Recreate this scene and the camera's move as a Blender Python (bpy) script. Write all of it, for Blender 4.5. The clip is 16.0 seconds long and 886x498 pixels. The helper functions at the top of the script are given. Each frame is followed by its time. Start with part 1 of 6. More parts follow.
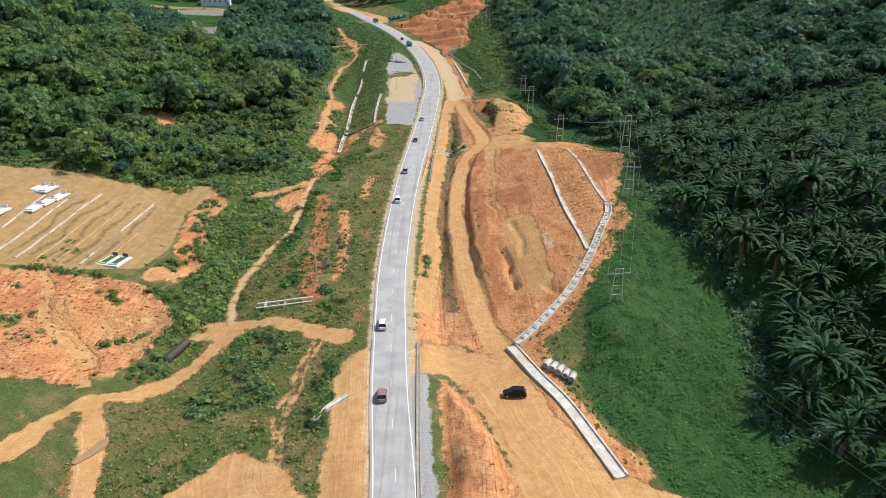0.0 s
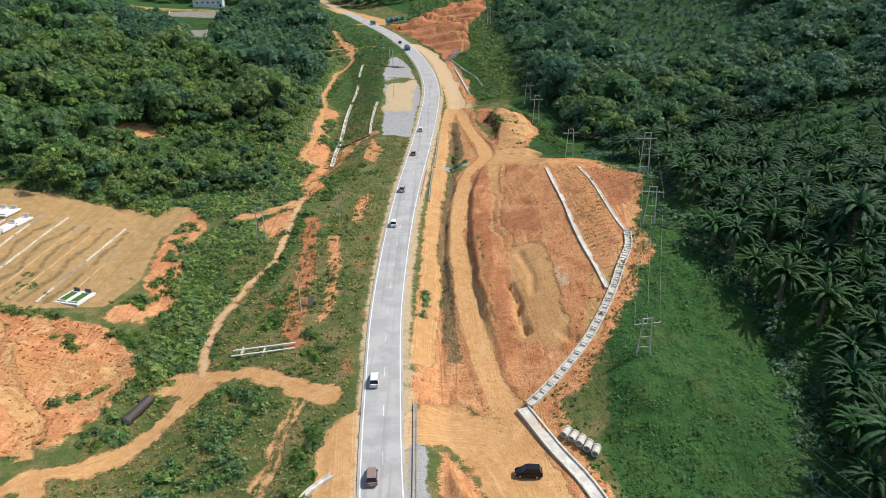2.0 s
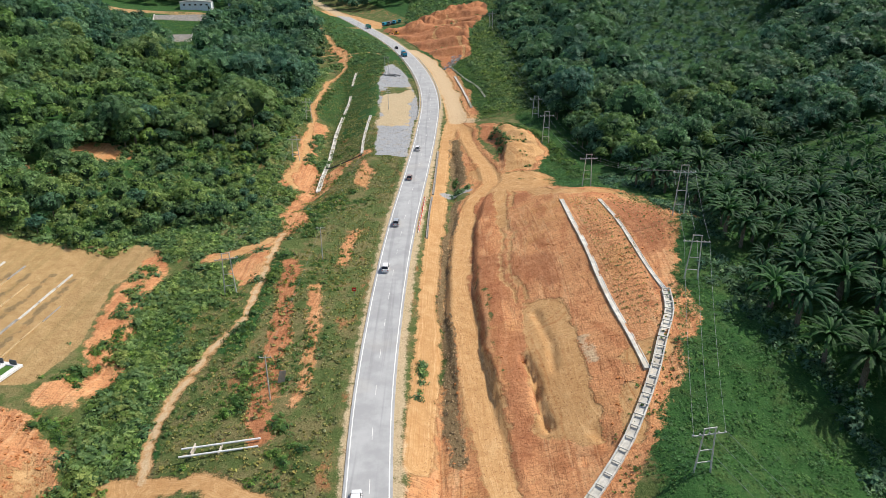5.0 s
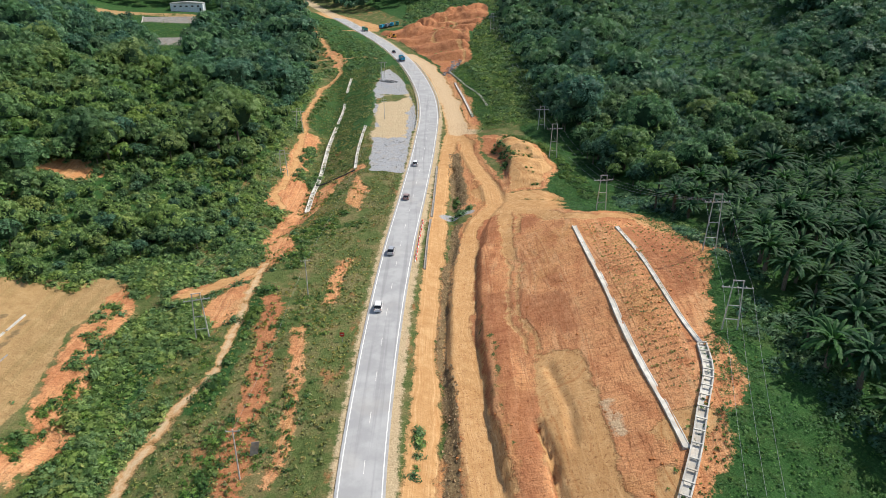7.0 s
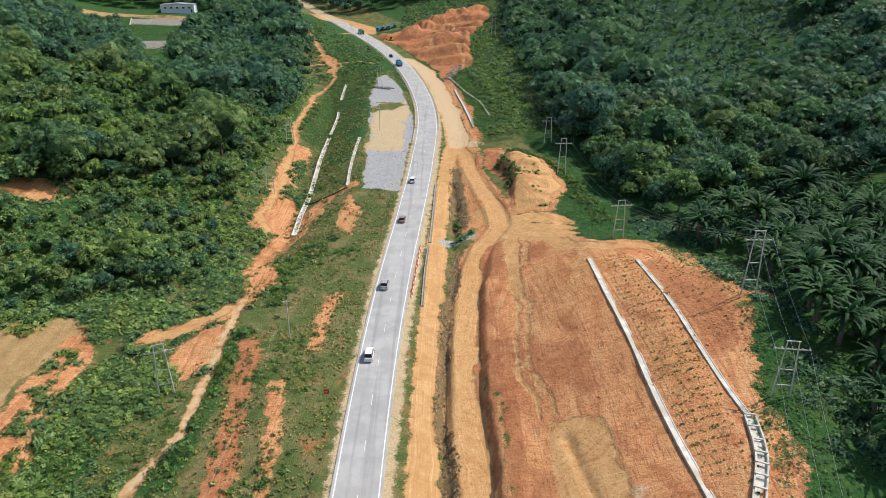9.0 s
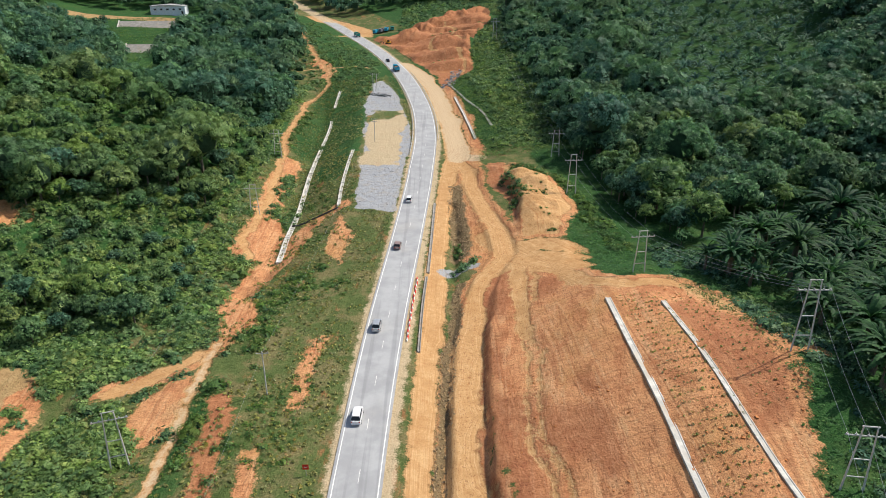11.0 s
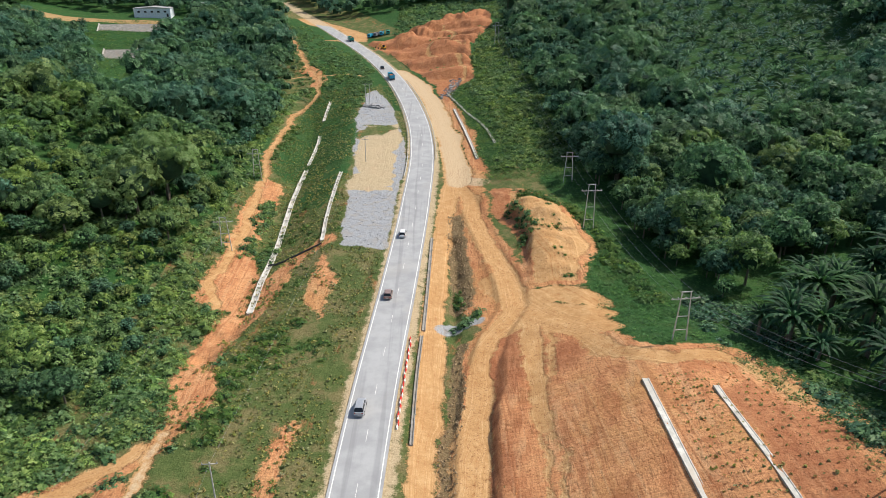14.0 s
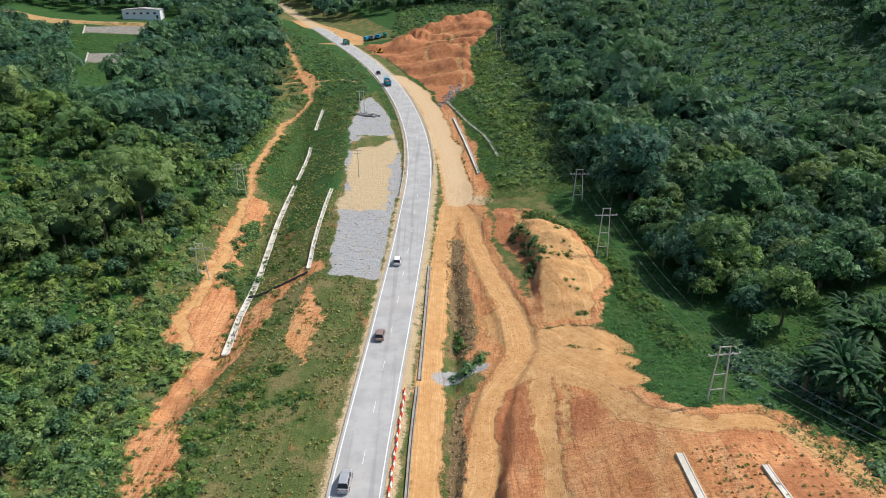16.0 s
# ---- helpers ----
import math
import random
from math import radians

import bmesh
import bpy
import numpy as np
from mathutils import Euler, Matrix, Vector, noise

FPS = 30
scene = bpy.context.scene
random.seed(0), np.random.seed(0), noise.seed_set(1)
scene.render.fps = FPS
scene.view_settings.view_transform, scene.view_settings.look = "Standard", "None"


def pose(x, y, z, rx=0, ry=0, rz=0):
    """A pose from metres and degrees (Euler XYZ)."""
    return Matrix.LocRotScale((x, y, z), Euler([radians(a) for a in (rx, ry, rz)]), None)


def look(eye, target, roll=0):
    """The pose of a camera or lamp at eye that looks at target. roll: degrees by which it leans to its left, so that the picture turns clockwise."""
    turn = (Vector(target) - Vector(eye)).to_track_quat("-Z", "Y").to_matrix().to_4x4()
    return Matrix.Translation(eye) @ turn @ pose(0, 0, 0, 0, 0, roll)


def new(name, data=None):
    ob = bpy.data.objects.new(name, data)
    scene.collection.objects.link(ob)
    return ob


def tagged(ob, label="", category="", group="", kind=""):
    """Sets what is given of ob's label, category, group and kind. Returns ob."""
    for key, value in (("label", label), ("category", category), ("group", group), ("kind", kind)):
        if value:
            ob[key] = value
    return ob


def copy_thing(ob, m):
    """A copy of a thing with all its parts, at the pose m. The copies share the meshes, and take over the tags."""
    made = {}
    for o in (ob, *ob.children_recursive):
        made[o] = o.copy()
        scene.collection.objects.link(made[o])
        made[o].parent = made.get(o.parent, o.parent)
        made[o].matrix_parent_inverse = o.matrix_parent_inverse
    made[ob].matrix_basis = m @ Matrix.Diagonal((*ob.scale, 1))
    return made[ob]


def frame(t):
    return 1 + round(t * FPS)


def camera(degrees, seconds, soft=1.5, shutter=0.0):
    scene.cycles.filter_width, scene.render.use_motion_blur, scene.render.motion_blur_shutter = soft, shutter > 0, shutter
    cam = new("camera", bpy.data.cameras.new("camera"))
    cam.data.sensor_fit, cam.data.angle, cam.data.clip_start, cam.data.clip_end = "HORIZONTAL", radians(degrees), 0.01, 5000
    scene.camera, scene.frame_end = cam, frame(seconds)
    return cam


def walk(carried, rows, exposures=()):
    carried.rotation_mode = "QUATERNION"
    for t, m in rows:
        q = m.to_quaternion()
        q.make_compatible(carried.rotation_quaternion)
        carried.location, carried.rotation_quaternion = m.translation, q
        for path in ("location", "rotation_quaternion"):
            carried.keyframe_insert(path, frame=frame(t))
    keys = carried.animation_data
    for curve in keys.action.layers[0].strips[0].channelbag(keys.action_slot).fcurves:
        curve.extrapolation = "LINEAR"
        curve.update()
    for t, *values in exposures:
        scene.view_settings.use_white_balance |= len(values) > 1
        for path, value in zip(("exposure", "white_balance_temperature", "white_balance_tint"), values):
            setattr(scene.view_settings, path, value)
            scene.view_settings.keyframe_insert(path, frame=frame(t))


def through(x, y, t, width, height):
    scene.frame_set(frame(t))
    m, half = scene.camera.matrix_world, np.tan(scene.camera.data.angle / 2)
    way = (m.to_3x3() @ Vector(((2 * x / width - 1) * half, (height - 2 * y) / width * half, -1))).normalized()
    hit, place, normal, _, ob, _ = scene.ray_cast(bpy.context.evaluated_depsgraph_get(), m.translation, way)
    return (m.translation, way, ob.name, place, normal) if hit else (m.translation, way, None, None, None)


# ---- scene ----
# ---- camera ----
cam = camera(67.0, 16.0, soft=0.55)
# seconds, eye, yaw (to the left), pitch and roll in degrees
PATH = [
    (0, 0, 0, 71.4, -0.046, -23.622, 0.0),
    (1, -0.153, 10.143, 71.45, -0.088, -23.62, 0.016),
    (2, -0.285, 20.269, 71.493, -0.129, -23.619, 0.032),
    (3, -0.397, 30.367, 71.529, -0.17, -23.618, 0.049),
    (4, -0.489, 40.425, 71.559, -0.212, -23.616, 0.065),
    (5.25, -0.575, 52.925, 71.587, -0.264, -23.615, 0.085),
    (6.5, -0.629, 65.324, 71.605, -0.316, -23.613, 0.106),
    (8, -0.652, 80.039, 71.612, -0.378, -23.611, 0.13),
    (9, -0.642, 89.733, 71.609, -0.42, -23.61, 0.146),
    (10.25, -0.6, 101.7, 71.595, -0.472, -23.608, 0.166),
    (11.5, -0.527, 113.479, 71.572, -0.524, -23.606, 0.187),
    (13, -0.397, 127.337, 71.529, -0.587, -23.604, 0.211),
    (14.5, -0.222, 140.856, 71.472, -0.65, -23.602, 0.235),
    (16, 0, 154.0, 71.4, -0.712, -23.6, 0.26),
]


def aim(x, y, z, yaw, pitch, roll):
    a, b = radians(yaw), radians(pitch)
    return look((x, y, z), (x - math.sin(a) * math.cos(b), y + math.cos(a) * math.cos(b), z + math.sin(b)), roll)


walk(cam, [(row[0], aim(*row[1:])) for row in PATH])

# ---- light ----
SUN_ELEVATION, SUN_ROTATION = 52.0, 68.0
world = bpy.data.worlds.new("sky")
scene.world = world
world.use_nodes = True
sky = world.node_tree.nodes.new("ShaderNodeTexSky")
sky.sky_type, sky.sun_disc = "NISHITA", False
sky.sun_elevation, sky.sun_rotation = radians(SUN_ELEVATION), radians(SUN_ROTATION)
sky.air_density, sky.dust_density = 1.0, 2.0
world.node_tree.links.new(sky.outputs[0], world.node_tree.nodes["Background"].inputs[0])
world.node_tree.nodes["Background"].inputs[1].default_value = 0.12
sun = new("sun", bpy.data.lights.new("sun", "SUN"))
sun.data.energy, sun.data.angle, sun.data.color = 3.7, radians(0.6), (1.0, 0.95, 0.87)
e_, r_ = radians(SUN_ELEVATION), radians(SUN_ROTATION)
sun.matrix_world = look((0, 0, 0), (-math.sin(r_) * math.cos(e_), -math.cos(r_) * math.cos(e_), -math.sin(e_)))
sun.location = (80, 200, 300)
scene.view_settings.exposure = 0.22


# ---- materials ----
class Shade:
    """A node material with one principled surface."""

    def __init__(self, name, roughness=0.8, metallic=0.0, specular=0.3):
        self.mat = bpy.data.materials.new(name)
        self.mat.use_nodes = True
        self.t = self.mat.node_tree
        self.bsdf = self.t.nodes["Principled BSDF"]
        self.bsdf.inputs["Roughness"].default_value = roughness
        self.bsdf.inputs["Metallic"].default_value = metallic
        self.bsdf.inputs["Specular IOR Level"].default_value = specular


    def put(self, socket, value):
        if isinstance(value, bpy.types.NodeSocket):
            self.t.links.new(value, socket)
        else:
            socket.default_value = value

    def position(self, sx=1.0, sy=1.0, sz=1.0):
        g = self.t.nodes.new("ShaderNodeNewGeometry")
        m = self.t.nodes.new("ShaderNodeMapping")
        m.inputs["Scale"].default_value = (sx, sy, sz)
        self.t.links.new(g.outputs["Position"], m.inputs["Vector"])
        return m.outputs[0]

    def object_position(self, sx=1.0, sy=1.0, sz=1.0):
        g = self.t.nodes.new("ShaderNodeTexCoord")
        m = self.t.nodes.new("ShaderNodeMapping")
        m.inputs["Scale"].default_value = (sx, sy, sz)
        self.t.links.new(g.outputs["Object"], m.inputs["Vector"])
        return m.outputs[0]

    def noise(self, vector, scale=1.0, detail=4.0, rough=0.55, distort=0.0):
        n = self.t.nodes.new("ShaderNodeTexNoise")
        self.t.links.new(vector, n.inputs["Vector"])
        n.inputs["Scale"].default_value, n.inputs["Detail"].default_value = scale, detail
        n.inputs["Roughness"].default_value, n.inputs["Distortion"].default_value = rough, distort
        return n.outputs["Fac"]

    def cells(self, vector, scale=1.0):
        n = self.t.nodes.new("ShaderNodeTexVoronoi")
        self.t.links.new(vector, n.inputs["Vector"])
        n.inputs["Scale"].default_value = scale
        return n.outputs["Distance"], n.outputs["Color"]

    def math(self, op, a, b=0.0, c=0.0):
        n = self.t.nodes.new("ShaderNodeMath")
        n.operation = op
        for socket, value in zip(n.inputs, (a, b, c)):
            self.put(socket, value)
        return n.outputs[0]

    def step(self, value, lo, hi, out0=0.0, out1=1.0):
        n = self.t.nodes.new("ShaderNodeMapRange")
        n.interpolation_type = "SMOOTHSTEP"
        for key, v in (("Value", value), ("From Min", lo), ("From Max", hi), ("To Min", out0), ("To Max", out1)):
            self.put(n.inputs[key], v)
        return n.outputs[0]

    def mix(self, factor, a, b, blend="MIX"):
        n = self.t.nodes.new("ShaderNodeMix")
        n.data_type, n.blend_type = "RGBA", blend
        self.put(n.inputs[0], factor)
        for socket, value in ((n.inputs[6], a), (n.inputs[7], b)):
            self.put(socket, (*value, 1.0) if isinstance(value, tuple) else value)
        return n.outputs[2]

    def ramp(self, value, *stops):
        n = self.t.nodes.new("ShaderNodeValToRGB")
        while len(n.color_ramp.elements) < len(stops):
            n.color_ramp.elements.new(0.5)
        for e, (at, colour) in zip(n.color_ramp.elements, stops):
            e.position, e.color = at, (*colour, 1.0)
        self.put(n.inputs[0], value)
        return n.outputs[0]

    def attribute(self, name):
        n = self.t.nodes.new("ShaderNodeAttribute")
        n.attribute_name = name
        s = self.t.nodes.new("ShaderNodeSeparateColor")
        self.t.links.new(n.outputs["Color"], s.inputs[0])
        return (*s.outputs, n.outputs["Alpha"])

    def object_random(self):
        return self.t.nodes.new("ShaderNodeObjectInfo").outputs["Random"]

    def island_random(self):
        return self.t.nodes.new("ShaderNodeNewGeometry").outputs["Random Per Island"]

    def colour(self, value):
        self.put(self.bsdf.inputs["Base Color"], (*value, 1.0) if isinstance(value, tuple) else value)
        return self

    def bump(self, height, distance=0.1, strength=1.0):
        n = self.t.nodes.new("ShaderNodeBump")
        n.inputs["Strength"].default_value, n.inputs["Distance"].default_value = strength, distance
        self.put(n.inputs["Height"], height)
        self.t.links.new(n.outputs[0], self.bsdf.inputs["Normal"])
        return self


def plain(name, colour, roughness=0.6, metallic=0.0, spread=0.15, scale=3.0, bump=0.0):
    """Paint, metal or plastic with slight dirt at two scales."""
    s = Shade(name, roughness, metallic)
    p = s.object_position()
    n = s.math("MULTIPLY_ADD", s.noise(p, scale, 5), 0.6, s.math("MULTIPLY", s.noise(p, scale * 9, 3), 0.4))
    dark = tuple(c * (1 - spread) * 0.92 for c in colour)
    light = tuple(min(1, c * (1 + spread)) for c in colour)
    s.colour(s.mix(s.step(n, 0.3, 0.7), dark, light))
    if bump:
        s.bump(n, bump)
    return s.mat


def concrete(name, tone=(0.62, 0.6, 0.55)):
    s = Shade(name, 0.85)
    p = s.position()
    n = s.noise(p, 0.7, 6, 0.65)
    g = s.noise(p, 9, 4)
    c = s.mix(s.step(n, 0.35, 0.7), tuple(t * 0.62 for t in tone), tone)
    c = s.mix(s.math("MULTIPLY", s.step(s.noise(p, 0.35, 5), 0.52, 0.7), 0.5), c, (0.36, 0.25, 0.14))
    c = s.mix(s.math("MULTIPLY", g, 0.25), c, tuple(t * 0.6 for t in tone))
    return s.colour(c).bump(g, 0.03).mat


def leaf(name, dark, mid, light, rough=0.6, through=0.35, gaps=4.6):
    """Foliage: each leaf clump differs in tone, each plant in hue."""
    s = Shade(name, rough, 0, 0.25)
    p = s.position()
    stand = s.noise(p, 0.02, 2, 0.5)
    spray = s.noise(p, 0.9, 2, 0.5)
    r = s.math("MULTIPLY_ADD", s.island_random(), 0.55, s.math("MULTIPLY", s.step(spray, 0.3, 0.7), 0.45))
    c = s.ramp(r, (0.12, dark), (0.5, mid), (0.92, light))
    c = s.mix(s.math("MULTIPLY", s.step(stand, 0.4, 0.62), 0.35), c, tuple(a * f for a, f in zip(mid, (1.3, 1.05, 0.75))))
    plant = s.math("FRACT", s.math("ADD", s.attribute("plant_tone")[0], s.object_random()))
    hue = s.ramp(plant, (0.0, (0.62, 0.7, 0.8)), (0.22, (0.95, 0.98, 1.0)), (0.45, (1.2, 1.12, 0.82)), (0.62, (0.8, 0.92, 1.08)), (0.8, (1.25, 1.0, 0.85)), (1.0, (1.3, 1.32, 0.9)))
    c = s.mix(1.0, c, hue, "MULTIPLY")
    s.colour(c)
    tr = s.t.nodes.new("ShaderNodeBsdfTranslucent")
    s.put(tr.inputs["Color"], c)
    mx = s.t.nodes.new("ShaderNodeMixShader")
    mx.inputs[0].default_value = through
    s.t.links.new(s.bsdf.outputs[0], mx.inputs[1])
    s.t.links.new(tr.outputs[0], mx.inputs[2])
    out = mx.outputs[0]
    if gaps:
        # gaps between the leaves of a clump
        hole = s.t.nodes.new("ShaderNodeMixShader")
        s.put(hole.inputs[0], s.step(s.noise(p, gaps, 2, 0.6), 0.475, 0.5))
        s.t.links.new(s.t.nodes.new("ShaderNodeBsdfTransparent").outputs[0], hole.inputs[1])
        s.t.links.new(out, hole.inputs[2])
        out = hole.outputs[0]
    s.t.links.new(out, s.t.nodes["Material Output"].inputs["Surface"])
    return s.mat


def ground_material():
    s = Shade("ground_soil_and_grass", 0.93, 0, 0.12)
    p = s.position()
    red_d, ochre_d, gravel_d, tan_d = s.attribute("zone_a")
    lush_d, scrub_d, pale_d, rut_d = s.attribute("zone_b")
    big, mid, fine = s.noise(p, 0.05, 4), s.noise(p, 0.45, 5, 0.62), s.noise(p, 3.2, 5, 0.65)
    # wheel marks run along the nearest track
    lane = s.t.nodes.new("ShaderNodeCombineXYZ")
    s.put(lane.inputs[0], s.math("MULTIPLY_ADD", s.noise(p, 0.12, 2), 2.0, s.math("MULTIPLY", rut_d, 17.0)))
    s.put(lane.inputs[1], s.noise(s.position(0.03, 0.03, 0.03), 1.0, 2))
    streak = s.math("MULTIPLY_ADD", s.noise(lane.outputs[0], 1.0, 4, 0.62), 0.72, s.math("MULTIPLY", s.noise(p, 0.9, 5, 0.65), 0.28))
    edge = s.math("MULTIPLY_ADD", s.math("SUBTRACT", mid, 0.5), 0.62, s.math("MULTIPLY", s.math("SUBTRACT", fine, 0.5), 0.34))

    def inside(d, soft=0.03, ragged=1.0):
        return s.step(s.math("MULTIPLY_ADD", edge, ragged, d), 0.5 - soft, 0.5 + soft)

    coarse = s.noise(s.position(1, 0.55, 1), 0.13, 6, 0.68, 0.6)
    clod = s.noise(p, 1.3, 6, 0.7)
    # rough grass over bare earth
    grass = s.ramp(s.math("MULTIPLY_ADD", fine, 0.6, s.math("MULTIPLY", mid, 0.4)), (0.25, (0.035, 0.06, 0.015)), (0.5, (0.085, 0.12, 0.034)), (0.75, (0.18, 0.19, 0.07)))
    dry = s.ramp(fine, (0.3, (0.15, 0.105, 0.045)), (0.7, (0.34, 0.26, 0.13)))
    grass = s.mix(s.math("MULTIPLY", s.step(s.noise(p, 0.16, 6, 0.66), 0.45, 0.62), 0.6), grass, dry)
    earth = s.ramp(s.math("MULTIPLY_ADD", fine, 0.5, s.math("MULTIPLY", mid, 0.5)), (0.25, (0.2, 0.075, 0.03)), (0.5, (0.34, 0.15, 0.065)), (0.75, (0.5, 0.27, 0.13)))
    c = s.mix(s.math("MULTIPLY", s.step(s.noise(s.position(1, 0.5, 1), 0.2, 6, 0.7), 0.57, 0.67), 0.8), grass, earth)
    lush = s.ramp(s.math("MULTIPLY_ADD", fine, 0.55, s.math("MULTIPLY", mid, 0.45)), (0.25, (0.012, 0.045, 0.011)), (0.5, (0.03, 0.09, 0.022)), (0.78, (0.06, 0.145, 0.037)))
    lush = s.mix(s.math("MULTIPLY", s.step(s.noise(p, 0.12, 5, 0.65), 0.5, 0.66), 0.28), lush, s.ramp(fine, (0.3, (0.07, 0.1, 0.026)), (0.7, (0.16, 0.18, 0.06))))
    c = s.mix(inside(lush_d, 0.12, 1.6), c, lush)
    # red laterite, with clods and washed paler streaks
    red = s.ramp(s.math("MULTIPLY_ADD", fine, 0.35, s.math("MULTIPLY", mid, 0.65)), (0.2, (0.4, 0.15, 0.062)), (0.45, (0.59, 0.272, 0.12)), (0.62, (0.68, 0.35, 0.16)), (0.85, (0.78, 0.49, 0.25)))
    red = s.mix(s.math("MULTIPLY", s.step(big, 0.5, 0.62), 0.55), red, s.ramp(fine, (0.3, (0.42, 0.2, 0.07)), (0.7, (0.6, 0.34, 0.13))))
    red = s.mix(s.math("MULTIPLY", s.step(streak, 0.56, 0.7), 0.4), red, (0.6, 0.34, 0.17))
    red = s.mix(s.math("MULTIPLY", s.step(coarse, 0.5, 0.36), 0.7), red, s.ramp(clod, (0.3, (0.35, 0.12, 0.05)), (0.7, (0.53, 0.215, 0.092))))
    red = s.mix(s.math("MULTIPLY", s.step(coarse, 0.56, 0.66), 0.6), red, s.ramp(clod, (0.3, (0.46, 0.25, 0.1)), (0.7, (0.68, 0.44, 0.23))))
    red = s.mix(s.math("MULTIPLY", s.step(clod, 0.44, 0.3), 0.45), red, (0.17, 0.065, 0.03))
    red = s.mix(s.math("MULTIPLY", s.step(s.noise(s.position(0.35, 2.6, 0.4), 1.0, 3, 0.6), 0.53, 0.62), 0.3), red, (0.2, 0.075, 0.033))
    red = s.mix(s.math("MULTIPLY", s.step(s.noise(s.position(2.2, 0.25, 0.4), 1.0, 4, 0.65, 0.8), 0.56, 0.63), 0.45), red, (0.15, 0.056, 0.026))
    # single tyre and dozer tracks wandering along the cut
    way = s.noise(s.position(0.16, 0.011, 0.05), 1.0, 2, 0.5, 0.25)
    trail = s.math("ABSOLUTE", s.math("SUBTRACT", way, 0.5), 0.0)
    pair = s.math("ABSOLUTE", s.math("SUBTRACT", trail, 0.035), 0.0)
    worn = s.math("MULTIPLY", s.step(pair, 0.016, 0.004), s.step(mid, 0.36, 0.5))
    red = s.mix(s.math("MULTIPLY", worn, 0.22), red, (0.74, 0.5, 0.27))
    red = s.mix(s.math("MULTIPLY", s.step(trail, 0.014, 0.003), 0.4), red, (0.3, 0.11, 0.05))
    blade = s.noise(s.position(0.5, 3.4, 0.3), 1.0, 3, 0.6, 0.4)
    red = s.mix(s.math("MULTIPLY", s.step(blade, 0.45, 0.36), 0.2), red, (0.3, 0.11, 0.045))
    red = s.mix(s.math("MULTIPLY", s.step(blade, 0.56, 0.68), 0.12), red, (0.74, 0.45, 0.22))
    rust = s.ramp(s.math("MULTIPLY_ADD", clod, 0.5, s.math("MULTIPLY", mid, 0.5)), (0.3, (0.21, 0.07, 0.033)), (0.5, (0.36, 0.135, 0.062)), (0.72, (0.5, 0.23, 0.105)))
    red = s.mix(s.math("MULTIPLY", inside(s.attribute("zone_c")[0], 0.1, 1.5), 0.68), red, rust)
    c = s.mix(inside(red_d, 0.08, 1.7), c, red)
    tan = s.ramp(s.math("MULTIPLY_ADD", fine, 0.4, s.math("MULTIPLY", mid, 0.6)), (0.25, (0.27, 0.16, 0.065)), (0.55, (0.42, 0.275, 0.125)), (0.8, (0.55, 0.4, 0.21)))
    tan = s.mix(s.math("MULTIPLY", s.step(s.noise(s.position(0.42, 0.03, 0.3), 1.0, 5, 0.65), 0.5, 0.62), 0.35), tan, (0.22, 0.17, 0.065))
    c = s.mix(inside(tan_d, 0.05, 0.7), c, tan)
    scrub = s.ramp(s.math("MULTIPLY_ADD", fine, 0.7, s.math("MULTIPLY", mid, 0.3)), (0.3, (0.1, 0.07, 0.035)), (0.5, (0.2, 0.14, 0.07)), (0.72, (0.34, 0.24, 0.12)))
    c = s.mix(inside(scrub_d, 0.06, 1.2), c, scrub)
    # compacted yellow earth with wheel marks along the run
    ochre = s.ramp(s.math("MULTIPLY_ADD", fine, 0.3, s.math("MULTIPLY", mid, 0.7)), (0.25, (0.4, 0.212, 0.085)), (0.5, (0.52, 0.3, 0.128)), (0.75, (0.61, 0.395, 0.195)))
    ochre = s.mix(s.math("MULTIPLY", s.step(streak, 0.5, 0.62), 0.6), ochre, (0.66, 0.41, 0.19))
    ochre = s.mix(s.math("MULTIPLY", s.step(streak, 0.47, 0.36), 0.6), ochre, (0.4, 0.165, 0.058))
    ochre = s.mix(s.math("MULTIPLY", s.step(coarse, 0.52, 0.4), 0.35), ochre, s.ramp(clod, (0.3, (0.34, 0.155, 0.055)), (0.7, (0.5, 0.27, 0.1))))
    ochre = s.mix(s.math("MULTIPLY", s.step(clod, 0.56, 0.72), 0.25), ochre, (0.72, 0.5, 0.25))
    c = s.mix(inside(ochre_d, 0.06, 1.1), c, ochre)
    pale = s.ramp(fine, (0.3, (0.46, 0.335, 0.195)), (0.7, (0.66, 0.52, 0.34)))
    c = s.mix(s.math("MULTIPLY", inside(pale_d, 0.1, 1.0), 0.85), c, pale)
    stone, stone_c = s.cells(p, 4.5)
    grey = s.mix(s.step(stone, 0.1, 0.5), (0.2, 0.205, 0.21), (0.37, 0.38, 0.39))
    grey = s.mix(s.math("MULTIPLY", s.step(mid, 0.48, 0.62), 0.4), grey, (0.36, 0.31, 0.23))
    c = s.mix(inside(gravel_d, 0.05, 0.9), c, grey)
    # thin parallel wheel lines along every track
    thin = s.t.nodes.new("ShaderNodeCombineXYZ")
    s.put(thin.inputs[0], s.math("MULTIPLY_ADD", s.noise(p, 0.2, 2), 3.0, s.math("MULTIPLY", rut_d, 48.0)))
    s.put(thin.inputs[1], s.noise(s.position(0.05, 0.05, 0.05), 1.0, 2))
    lines = s.noise(thin.outputs[0], 1.0, 2, 0.5)
    bare = s.math("MULTIPLY", s.math("MAXIMUM", inside(ochre_d, 0.1), inside(red_d, 0.1)), s.math("MULTIPLY", s.step(rut_d, 0.36, 0.2), s.step(mid, 0.36, 0.56, 0.25, 1.0)))
